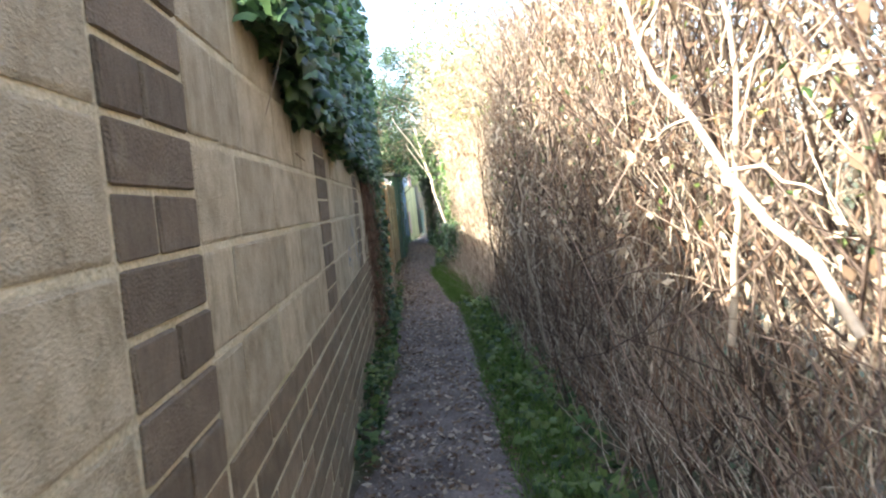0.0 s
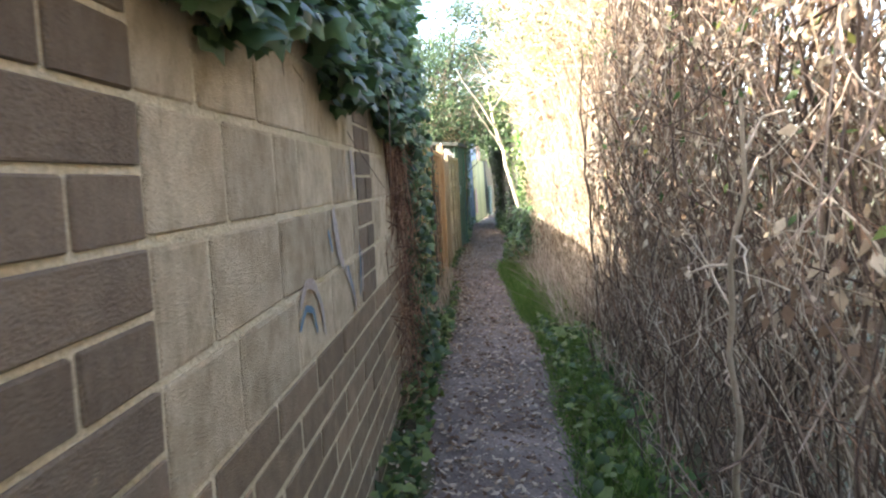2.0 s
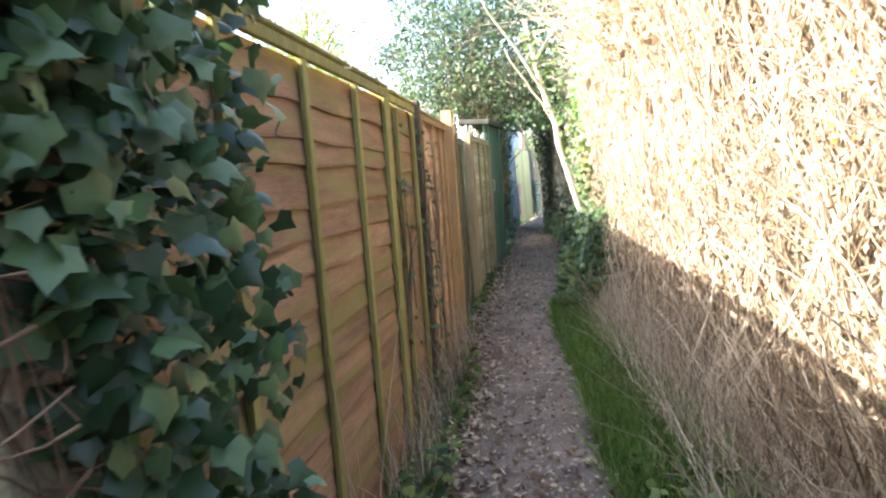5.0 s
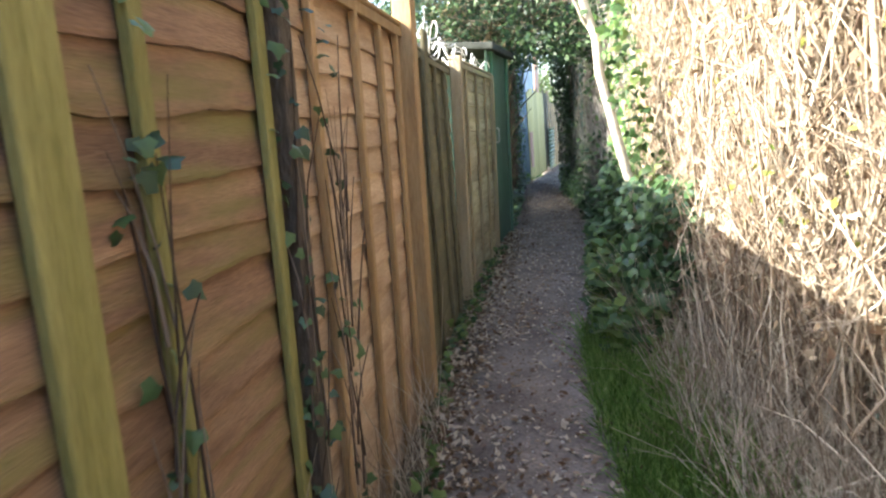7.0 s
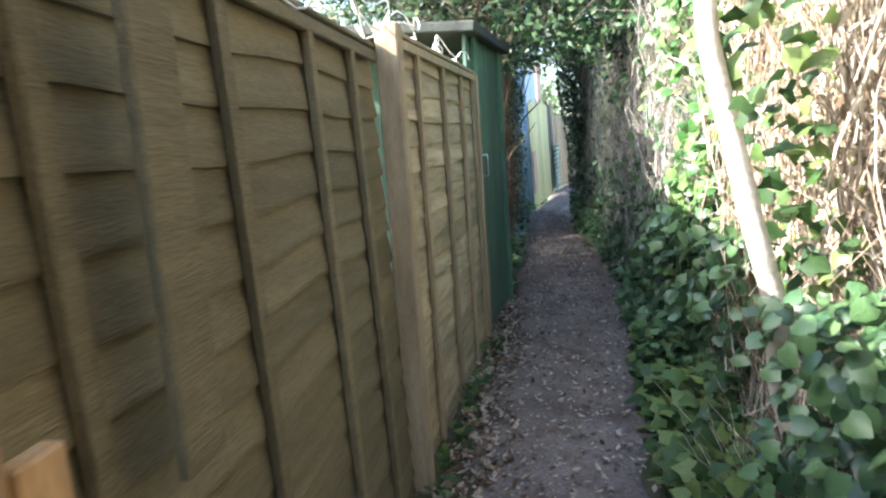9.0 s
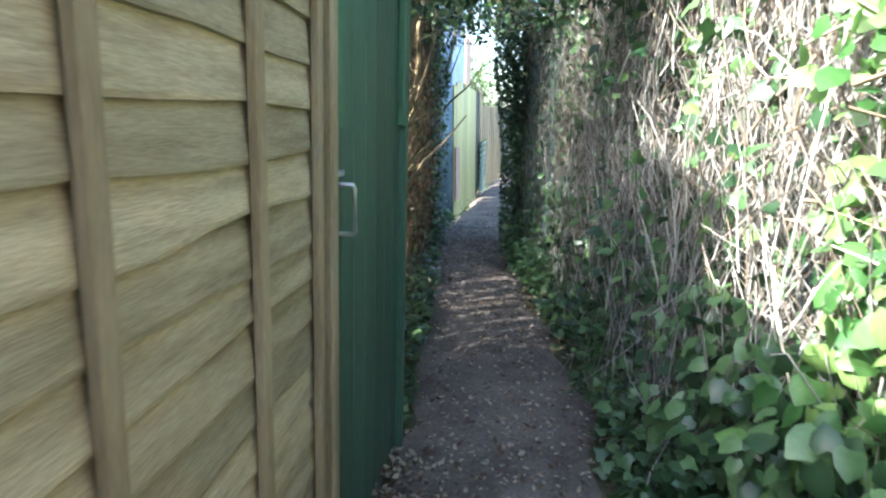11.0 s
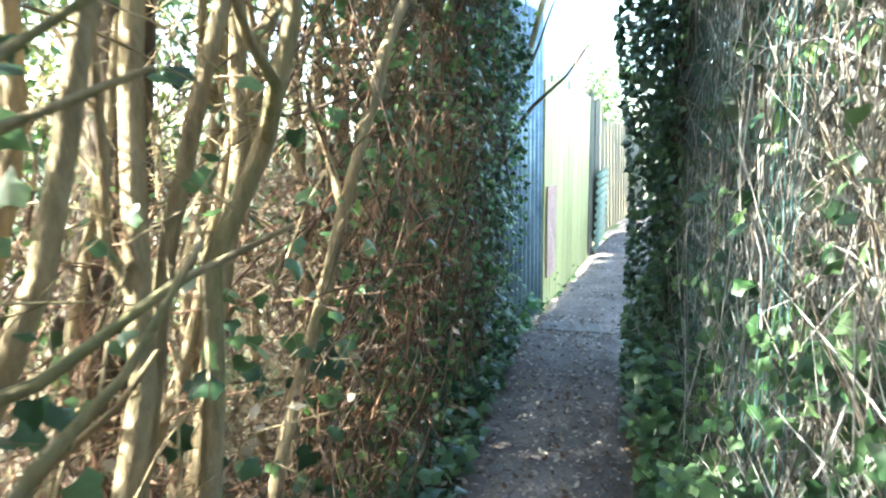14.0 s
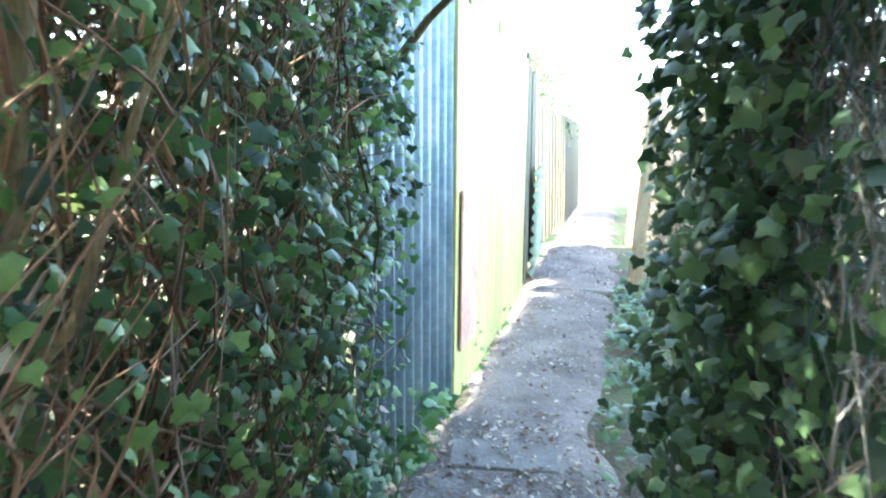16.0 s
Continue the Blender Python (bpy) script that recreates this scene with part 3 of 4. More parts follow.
V, F = tube_arrays([(0.0, 0.27, 1.31), (0.045, 0.27, 1.31), (0.05, 0.272, 1.30), (0.05, 0.275, 1.17), (0.045, 0.275, 1.16), (0.0, 0.275, 1.16)], 0.008, 8)
fast("door_handle", V, F, M_STEEL, shed, "pale galvanised pull handle", True)
box_part("latch", (0.006, 0.26, 1.345), (0.012, 0.07, 0.018), M_STEEL, shed, 0.003)


# ---- corrugated and painted fence beyond the tunnel ----
def corrugated(name, p0, p1, z0, z1, pitch, depth, mat, label, horizontal=False, lean=0.0, category="sheet"):
    """A ribbed sheet from p0 to p1 on the ground, 3 mm thick."""
    d = np.subtract(p1, p0)
    L = float(np.hypot(*d))
    if horizontal:
        nz = int((z1 - z0) / pitch * 10)
        zz = np.linspace(z0, z1, nz)
        prof = depth * np.sin(zz / pitch * 2 * np.pi)
        V = np.concatenate([np.stack([prof + o, np.full(nz, l), zz], -1) for o, l in ((0, 0), (0, L), (-0.003, L), (-0.003, 0))])
    else:
        nz = int(L / pitch * 10)
        yy = np.linspace(0, L, nz)
        prof = depth * np.sin(yy / pitch * 2 * np.pi)
        V = np.concatenate([np.stack([prof + o, yy, np.full(nz, h)], -1) for o, h in ((0, z0), (0, z1), (-0.003, z1), (-0.003, z0))])
    F = np.array([(a * nz + i, a * nz + i + 1, b * nz + i + 1, b * nz + i) for a, b in ((0, 1), (1, 2), (2, 3), (3, 0)) for i in range(nz - 1)])
    ob = fast(name, V, F, mat, label=label, smooth=True)
    ob.matrix_basis = pose(*p0, 0, 0, lean, math.degrees(math.atan2(-d[0], d[1])))
    return tagged(ob, category=category)


corrugated("corrugated_sheet", (-1.47, 23.2), (-1.245, 24.05), 0.02, 2.55, 0.085, 0.016, M_CORR, "blue-grey corrugated steel sheet standing upright", lean=-2)
YL = [(23.95, -1.27), (26.6, -1.02), (29.8, -0.9), (33, -0.42), (40, 0.3)]
yx = lambda v: float(along(YL, v))
pf = empty("painted_fence", pose(0, 0, 0), "tall fence of yellow-painted upright boards", "fence")
for k in range(9):
    ya = 24.05 + k * 0.292
    yb = ya + 0.286
    cx, cy = (yx(ya) + yx(yb)) / 2, (ya + yb) / 2
    turn = math.degrees(math.atan2(-(yx(yb) - yx(ya)), yb - ya))
    top = 2.06 + rng.uniform(-0.05, 0.05)
    ob = box_part("board", (cx, cy, top / 2 + 0.03), (0.022, 0.284, top - 0.06), M_YELLOW, pf, 0.004, 0.001, rot=(0, -1.5, turn))
ob = box_part("patch", (yx(24.3) + 0.035, 24.3, 0.72), (0.012, 0.4, 0.8), M_PINK, pf, 0.004, label="faded red painted board", rot=(0, -1.5, -5.4))
for k in range(12):
    ya = 26.72 + k * 0.24
    ob = box_part("grey_board", (yx(ya) - 0.03 + rng.uniform(-.02, .02), ya + 0.1, 1.1), (0.025, 0.17 + 0.05 * rng.random(), 2.0 + rng.uniform(-.2, .35)), M_GREY_BOARD, pf, 0.004, 0.002, "weathered pale grey board", (rng.uniform(-3, 3), -2, -3))
corrugated("corrugated_sheet", (-0.93, 27.55), (-0.84, 29.75), 0.03, 1.14, 0.11, 0.02, M_CORR_GREEN, "pale green corrugated sheet with level ribs", True)
corrugated("pale_sheet", (-1.72, 23.4), (-1.3, 27.2), 0.5, 3.7, 0.12, 0.02, M_CORR_PALE, "tall pale blue-white ribbed sheeting behind the fence")
ob = box_part("pink_panel", (-1.24, 27.75, 2.55), (0.03, 0.95, 1.1), M_PINK, None, 0.006, rot=(0, 0, -3))
tagged(ob, "faded pink upright panel above grey boards", "panel")
ob.location.z = 1.55
ob.scale.z = 2.8
for k in range(22):
    ya = 29.9 + k * 0.33
    ob = part("plank", bevelled(0.03, 0.25, 1.9, 0.005, 0.003), M_GREY_BOARD)
    ob.matrix_basis = pose(yx(ya) - 0.05, ya + 0.1, 0.93, rng.uniform(-2, 2), -3, -8)
    tagged(ob, "weathered pale upright fence plank beside the path", "plank", "planks beside the path")
for k, (px, py, h) in enumerate(((0.12, 27.6, 1.9), (0.42, 30.6, 1.8), (0.8, 33.6, 1.8), (1.2, 37.0, 1.8))):
    ob = part("timber_post", bevelled(0.11, 0.11, h + 0.3, 0.008, 0.003), M_BATTEN_GREY)
    ob.matrix_basis = pose(px, py, (h - 0.3) / 2, 0, 1.5, 6)
    tagged(ob, "brown timber post beside the path", "post", "posts beside the path")


# ---- planting ----
def bush_leaves(P, out, size, droop=0.5, spread=0.6):
    """Leaf normals that face the given way and up, tips hanging."""
    n = len(P)
    N = np.asarray(out)[None] + np.array([0, 0, 0.5])[None] + rng.normal(0, spread, (n, 3))
    T = np.array([0, 0, -droop])[None] + rng.normal(0, 0.5, (n, 3))
    return P, N, T, rnd(n, *size)


def leafage(name, P, out, size, mat, parent, label="", ivy=True, droop=0.6, spread=0.6, broad=False):
    a = bush_leaves(P, out, size, droop, spread)
    V, F = leaf_arrays(*a, *((BROAD, IVY_F) if broad else (IVY, IVY_F) if ivy else (OVAL, OVAL_F)))
    return fast(name, V, F, mat, parent, label, kind="stuff")


LEFT_EDGE = [(-5, -0.36), (0, -0.36), (7, -0.62), (7.4, -0.8), (16, -0.98), (17.2, -1.0), (19, -1.15), (21.5, -1.3), (23.5, -1.25), (27, -0.9), (40, 0.4)]
RIGHT_EDGE = [(-5, 0.62), (3.5, 0.5), (8, 0.42), (9, 0.5), (12.3, 0.22), (16.3, 0.02), (18, -0.14), (20.3, -0.22), (22.5, -0.42), (24, -0.45), (27, 0.0), (40, 1.2)]


def stems(name, P, D, L, R, mat, parent, bend=0.35, seg=3, label="", sag=0.0, over=False):
    """Stems that keep clear of the walking line; over: those above head height may cross it."""
    n = len(P)
    B = rng.normal(0, bend, (n, 3))
    B[:, 2] -= sag
    D, L, R = unit(np.asarray(D, float)), np.asarray(L), np.asarray(R)
    ok = np.ones(n, bool)
    for t in (0.0, 0.35, 0.7, 1.0):
        E = P + (D * t + B * t * t) * L[:, None]
        low = np.interp(E[:, 2], [0, 0.5], [0.14, 0.0])
        inside = (E[:, 0] > along(LEFT_EDGE, E[:, 1]) + 0.4 * low) & (E[:, 0] < along(RIGHT_EDGE, E[:, 1]) - low)
        ok &= ~(inside & (E[:, 2] < 2.15)) if over else ~inside
        ok &= E[:, 2] > -0.15
    P, D, L, R, B = P[ok], D[ok], L[ok], R[ok], B[ok]
    V, F = twig_arrays(P, D, L, R, B, seg)
    return fast(name, V, F, mat, parent, label, kind="stuff")


def plant(name, label, category, group=""):
    return empty(name, pose(0, 0, 0), label, category, group)


wn = np.array([1.0, 0.055, 0])
wall_x = lambda y: -0.42 - 0.055 * y

# ivy over the wall's top, hanging lower towards its end
ivy = plant("ivy", "dark green ivy hanging over the block wall", "ivy")
n = 15500
y = 1.85 + 5.4 * rng.random(n) ** 0.8
hang = np.interp(y, [1.8, 2.6, 4, 5.6, 6.6, 7.4], [0.08, 0.26, 0.30, 0.32, 0.42, 1.5]) * (0.75 + 0.25 * np.sin(y * 5.3))
rise = np.interp(y, [1.8, 2.4, 3.6, 5, 7.3], [0.12, 0.4, 0.75, 1.45, 1.6])
z = WALL_TOP + rise - (rise + hang) * rng.random(n) ** 0.85
x = wall_x(y) + np.where(z < WALL_TOP + 0.08, rnd(n, 0.02, 0.16), rnd(n, -0.55, 0.2)) * np.interp(z, [0.5, 1.6, 2.1], [0.6, 0.9, 1])
leafage("foliage", np.stack([x, y, z], -1), (0.7, -0.4, 0.2), (0.035, 0.08), M_IVY, ivy)
n = 1500
y = rnd(n, 2.2, 7.4)
P = np.stack([wall_x(y) + rnd(n, -0.5, 0.2), y, WALL_TOP + rnd(n, 0.15, 0.75)], -1)
leafage("young_foliage", P, (0.3, -0.3, 0.8), (0.045, 0.085), M_IVY_LIGHT, ivy, "brighter young leaves along the top")
n = 200
y = rnd(n, 2.0, 7.3)
P = np.stack([wall_x(y) + rnd(n, -0.4, 0.15), y, WALL_TOP + rnd(n, -0.1, 0.4)], -1)
stems("vine_growth", P, rng.normal(0, 1, (n, 3)), rnd(n, 0.2, 0.5), rnd(n, 0.003, 0.006), M_TWIG, ivy, sag=0.5)

# dead creeper and ivy curtain at the wall's end
creeper = plant("creeper", "rust-brown dead creeper stems on the wall's end", "creeper")
n = 210
y = rnd(n, 6.55, 7.35)
top = np.interp(y, [6.0, 6.5, 7.3], [1.75, 1.9, 2.0])
P = np.stack([wall_x(y) + rnd(n, 0.012, 0.06), y - 0.2, top + rnd(n, -0.4, 0.05)], -1)
D = np.stack([rng.normal(-0.02, .02, n), rnd(n, -0.05, 0.7), -np.ones(n)], -1)
L = np.minimum(rnd(n, 0.5, 1.7), (P[:, 2] - 0.06) * 1.02)
stems("stem_growth", P, D, L, rnd(n, 0.002, 0.006), M_RUST, creeper, 0.2, 6)
n = 900
y = rnd(n, 6.3, 7.4)
P = np.stack([wall_x(y) + rnd(n, 0.02, 0.14), y, rnd(n, 0.1, 1.9)], -1)
stems("side_growth", P, rng.normal(0, 1, (n, 3)), rnd(n, 0.08, 0.3), rnd(n, 0.002, 0.004), M_RUST, creeper)
n = 1500
y = rnd(n, 7.15, 7.65)
P = np.stack([wall_x(y) + rnd(n, -0.05, 0.2), y, 0.1 + 2.2 * rng.random(n)], -1)
leafage("ivy_foliage", P, (0.6, -0.6, 0), (0.03, 0.065), M_IVY, creeper, "dark ivy leaves over the creeper")


# ---- hedges along the right-hand side ----
def hedge(name, label, line, y0, y1, top, depth, counts, mats, lengths, radii, up=0.8, leaf=(), foot=0.0):
    """A thicket: stems, twigs and leaves filling a band beside the path."""
    h = plant(name, label, "hedge", "hedges along the path")

    def fill(n, low=0.0, front=1.3):
        y = rnd(n, y0, y1)
        d = depth * rng.random(n) ** front
        ztop = top if not callable(top) else top(y)
        z = low + (ztop - low) * rng.random(n)
        bulge = 0.06 * np.sin(y * 4.1) + 0.05 * np.sin(y * 9.7 + z * 3) + 0.05 * np.sin(z * 6.1 + y)
        return np.stack([along(line, y) + d + bulge * 0.8 - foot * np.clip(0.5 - z, 0, 0.5), y, z], -1)

    for k, (n, m, ln, rd) in enumerate(zip(counts, mats, lengths, radii)):
        P = fill(n)
        D = np.stack([rng.normal(-0.1, .45, n), rng.normal(0, .5, n), np.abs(rng.normal(up, .45, n)) * np.where(rng.random(n) < .8, 1, -1)], -1)
        P[:, 2] = np.maximum(P[:, 2] - 0.5 * np.mean(ln), 0.0)
        stems(("brushwood", "twig_growth", "young_growth", "fine_growth")[k], P, D, rnd(n, *ln), rnd(n, *rd), m, h, 0.3, 3)
    for k, (n, m, sz, iv, low, high) in enumerate(leaf):
        P = fill(n, low)
        P[:, 2] = low + (P[:, 2] - low) * (high - low) / max(np.max(P[:, 2]) - low, 0.01)
        P[:, 0] -= 0.05
        leafage(("foliage", "pale_foliage", "low_foliage", "tip_foliage")[k], P, (-0.8, -0.3, 0.1), sz, m, h, ivy=iv)
    return h


H1 = [(-4, 0.98), (1, 0.98), (3.5, 0.84), (5.5, 0.72), (7.4, 0.62), (8.0, 0.62)]
hedge("bramble_hedge", "tangled dry brown bramble hedge with bare stems", H1, -2.5, 7.9, lambda y: 2.95 + 0.14 * np.sin(y * 2.3), 0.75,
      (7500, 8000, 7000, 5500), (M_TWIG, M_STRAW, M_RUST, M_STRAW), ((0.4, 1.0), (0.15, 0.45), (0.12, 0.35), (0.08, 0.22)), ((0.004, 0.008), (0.0025, 0.005), (0.002, 0.004), (0.002, 0.0045)), up=1.1, foot=0.25,
      leaf=((14000, M_LEAF_DRY, (0.03, 0.07), False, 0.95, 3.05), (1900, M_LEAF, (0.03, 0.06), False, 1.2, 2.8), (500, M_LEAF_YEL, (0.03, 0.055), False, 1.5, 2.75)))
H2 = [(8.1, 0.98), (9.2, 0.92), (10.5, 0.66), (12.3, 0.43), (14.2, 0.32), (15.1, 0.27)]
hedge("dry_hedge", "straw-coloured dry hedge in full sunlight", H2, 8.1, 15.0, lambda y: 2.95 + 0.18 * np.sin(y * 3.1), 0.6,
      (7400, 10300, 8600, 6800), (M_STRAW, M_STRAW, M_STRAW, M_TWIG), ((0.4, 1.0), (0.2, 0.5), (0.1, 0.3), (0.1, 0.3)), ((0.004, 0.008), (0.003, 0.006), (0.002, 0.005), (0.002, 0.004)), up=1.6, foot=0.3,
      leaf=((12500, M_LEAF_DRY, (0.03, 0.075), False, 0.45, 3.0), (900, M_LEAF_YEL, (0.03, 0.06), False, 0.9, 2.7)))
H3 = [(14.0, 0.32), (15, 0.26), (16.3, 0.17), (17.3, 0.04), (18.2, 0.0), (19.3, 0.0), (20.3, -0.07), (22.3, -0.24), (23.0, -0.3)]
hedge("vine_hedge", "shady thicket of hanging grey vines and ivy", H3, 15.3, 23.3, lambda y: 2.7 + 0.1 * np.sin(y * 3.7), 0.6,
      (6500, 7500, 5000, 3000), (M_GREYSTEM, M_GREYSTEM, M_TWIG, M_STRAW), ((0.4, 1.1), (0.2, 0.55), (0.15, 0.4), (0.1, 0.3)), ((0.003, 0.007), (0.002, 0.005), (0.002, 0.004), (0.002, 0.004)), up=1.4, foot=0.25,
      leaf=((4200, M_IVY, (0.04, 0.09), True, 0.0, 1.0), (3200, M_IVY, (0.04, 0.09), True, 0.8, 2.75), (900, M_IVY_LIGHT, (0.04, 0.08), True, 0.05, 2.4)))

H4 = [(24, 0.1), (27, 0.35), (32, 0.85), (40, 1.75)]
hedge("far_hedge", "pale brown sunlit hedge beyond the tunnel", H4, 24.2, 40, lambda y: 1.7 + 0.2 * np.sin(y * 2.3), 0.6,
      (2500, 3500), (M_TWIG, M_STRAW), ((0.4, 0.9), (0.2, 0.5)), ((0.005, 0.009), (0.003, 0.006)), up=1.3,
      leaf=((3500, M_LEAF_DRY, (0.04, 0.08), False, 0.3, 1.8), (2500, M_LEAF, (0.04, 0.09), False, 0.1, 1.9)))

# sunlit ivy bank; its sunlit and shaded parts are two leaf colours
bank = plant("ivy_bank", "bright green sunlit ivy over a hedge", "ivy")
n = 3000
y = 14.5 + 2.0 * rng.random(n)
z = 0.35 + 2.3 * rng.random(n)
x = along(H3, np.maximum(y, 14)) - 0.03 + rnd(n, -0.12, 0.2) + 0.05 + 0.08 * np.sin(z * 5 + y * 4)
leafage("foliage", np.stack([x, y, z], -1)[(y > 15.1) & (y < 16.05)], (-0.9, -0.4, 0.2), (0.045, 0.092), M_IVY_LIGHT, bank, broad=True)
# lower copy in the dark ivy colour paints the shade at the foot
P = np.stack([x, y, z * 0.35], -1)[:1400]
leafage("low_foliage", P - np.array([0.1, 0, 0]), (-0.9, -0.4, 0.3), (0.045, 0.095), M_IVY, bank, broad=True, label= "leaves near the ground with shade put into their darker colour")
n = 400
y = rnd(n, 14.9, 16.5)
P = np.stack([along(H3, y) + rnd(n, -0.1, 0.25), y, rnd(n, 0.1, 2.4)], -1)
stems("vine_growth", P, rng.normal(0, 1, (n, 3)), rnd(n, 0.3, 0.8), rnd(n, 0.004, 0.009), M_STRAW, bank)


def limb(name, pts_list, mat, parent=None, label="", sides=8):
    V, F = merge([tube_arrays(p, r, sides) for p, r in pts_list])
    return fast(name, V, F, mat, parent, label, True)


# pale leaning trunk in the dry hedge
tree = plant("sapling", "pale bare leaning trunk with ivy in the hedge", "tree")
limb("trunk", [(wander((0.26, 13.7, 0.0), (-0.4, 13.3, 2.9), 14, 0.018), np.linspace(0.04, 0.022, 14)),
               (wander((-0.24, 13.4, 2.2), (-0.8, 12.9, 3.1), 8, 0.02), np.linspace(0.018, 0.006, 8)),
               (wander((-0.31, 13.35, 2.5), (0.3, 12.6, 3.2), 8, 0.02), np.linspace(0.016, 0.006, 8)),
               (wander((-0.17, 13.44, 1.9), (-0.6, 13.1, 2.6), 8, 0.02), np.linspace(0.014, 0.005, 8))], M_BARK_PALE, tree)
n = 260
t = rng.random(n)
P = np.stack([0.26 - 0.6 * t + rnd(n, -.12, .16), 13.7 - 0.5 * t + rnd(n, -.15, .15), 0.8 + 2.0 * t], -1)
leafage("foliage", P, (-0.7, -0.5, 0.2), (0.04, 0.08), M_LEAF, tree)

n = 1000
P = np.stack([rnd(n, 0.0, 0.46), rnd(n, 12.9, 13.55), 0.98 * rng.random(n)], -1)
leafage("low_foliage", P, (-0.8, -0.5, 0.2), (0.04, 0.075), M_IVY, tree, "dark ivy leaves round the trunk's foot", broad=True)

# bare bright branches arching out of the hedges
for k, (a, b) in enumerate((((0.75, 1.2, 1.1), (0.5, 2.3, 2.4)), ((0.85, 2.0, 0.9), (0.7, 1.75, 2.3)), ((0.9, 1.5, 1.9), (0.55, 2.4, 2.2)), ((0.7, 4.9, 0.2), (0.5, 4.3, 1.6)), ((0.62, 7.7, 0.1), (0.5, 7.6, 2.3)), ((0.75, 10.2, 1.6), (0.2, 9.7, 3.2)), ((0.6, 11.2, 1.4), (0.1, 10.9, 3.0)), ((0.5, 12.0, 1.8), (-0.3, 11.4, 3.4)), ((0.8, 9.4, 1.9), (0.35, 8.9, 3.3)), ((0.45, 12.9, 1.7), (-0.5, 12.2, 3.2)))):
    p = wander(a, b, 12, 0.02)
    bark = M_STRAW if k != 4 else M_BARK_DARK
    br = limb("branch", [(p, np.linspace(0.012, 0.005, 12))], bark, sides=6)
    for i in (3, 4, 6, 7, 8, 9, 10):
        limb("side_shoot", [(wander(p[i], p[i] + rng.normal(0, .28, 3) * np.array([0.4, 1, 1]) * (0.5 if k == 3 else 1) + np.array([0.02, 0, .15]), 6, 0.015), np.linspace(0.005, 0.002, 6))], bark, br, sides=5)
    tagged(br, "bare dry branch reaching out of the hedge", "branch", "bare branches in the hedge")

# ---- verges ----
def grass(n, y0, y1, x0, x1, h, label, mat=M_GRASS):
    y = rnd(n, y0, y1)
    e = along(PATH_R, y)
    x = e + x0 + (x1 - x0) * rng.random(n)
    P = np.stack([x, y, np.full(n, -0.01)], -1)
    D = np.stack([rng.normal(0, .35, n), rng.normal(0, .35, n), np.ones(n)], -1)
    V, F = twig_arrays(P, D, rnd(n, *h), np.full(n, 0.0028), rng.normal(0, .35, (n, 3)) + np.array([0, 0, -.2]), 2, 3)
    fast("grass", V, F, mat, label=label, kind="stuff")


grass(17000, 9.0, 13.2, -0.04, 0.52, (0.06, 0.19), "bright green grass verge beside the path")
grass(8000, 2.5, 9.6, 0.0, 0.38, (0.05, 0.15), "green grass and weeds under the hedge")
grass(4500, 8.5, 14.2, 0.28, 0.72, (0.15, 0.45), "dry straw-coloured grass at the hedge foot", M_STRAW)


def weeds(n, y0, y1, side, width, size, mat, label, zmax=0.16, ivy_shape=True):
    y = rnd(n, y0, y1)
    if side > 0:
        x = along(PATH_R, y) + 0.05 + width * rng.random(n)
    else:
        x = along(PATH_L, y) - 0.02 - width * rng.random(n)
    clump = 0.5 + 0.5 * np.sin(y * 5.1 + side) * np.sin(y * 1.9 + 2)
    P = np.stack([x, y, 0.01 + zmax * rng.random(n) * (0.3 + clump)], -1)
    N = rng.normal(0, .5, (n, 3)) + np.array([0, -0.2, 1.0])
    V, F = leaf_arrays(P, N, rng.normal(0, 1, (n, 3)), rnd(n, *size), *((IVY, IVY_F) if ivy_shape else (OVAL, OVAL_F)))
    fast("weeds", V, F, mat, label=label, kind="stuff")


weeds(1500, 2, 9.5, 1, 0.5, (0.03, 0.075), M_LEAF, "low green weeds under the hedge", 0.14)
weeds(900, 3.5, 9.0, -1, 0.25, (0.03, 0.075), M_LEAF, "low green weeds along the wall", 0.2)
weeds(500, 9, 16, -1, 0.1, (0.025, 0.06), M_LEAF, "small weeds at the fence foot", 0.12)
weeds(900, 12.5, 15.5, 1, 0.35, (0.05, 0.11), M_LEAF, "broad green leaves beside the path", 0.35)
weeds(2600, 15, 22.5, 1, 0.32, (0.04, 0.08), M_IVY, "ivy trailing beside the path", 0.45)
weeds(1500, 17.2, 23, -1, 0.3, (0.04, 0.08), M_IVY, "ivy trailing under the shrubs", 0.16)
weeds(260, 23.4, 26, -1, 0.1, (0.05, 0.09), M_IVY_LIGHT, "bright weeds at the foot of the painted fence", 0.3)
weeds(300, 23.5, 27, 1, 0.3, (0.04, 0.08), M_IVY, "green weeds beside the path", 0.25)
n = 700
y = rnd(n, 8.2, 11.9)
P = np.stack([along(FENCE, y) + rnd(n, 0.03, 0.2), y, np.zeros(n)], -1)
stems("dry_stalks", P, np.stack([rng.normal(0.1, .3, n), rng.normal(0, .4, n), np.ones(n)], -1), rnd(n, 0.12, 0.5), rnd(n, 0.0015, 0.003), M_STRAW, None, 0.5, label="dry stalks at the fence foot")
fc = plant("creeper", "thin dead creeper climbing the fence post", "creeper")
n = 60
P = np.stack([rnd(n, -0.98, -0.93), rng.choice([9.86, 10.42, 10.7], n) + rnd(n, -0.04, 0.04), rnd(n, 0.0, 1.2)], -1)
stems("stem_growth", P, np.stack([rng.normal(0, .05, n), rng.normal(0, .06, n), np.ones(n)], -1), rnd(n, 0.3, 0.6), rnd(n, 0.002, 0.005), M_TWIG, fc, 0.1)
n = 150
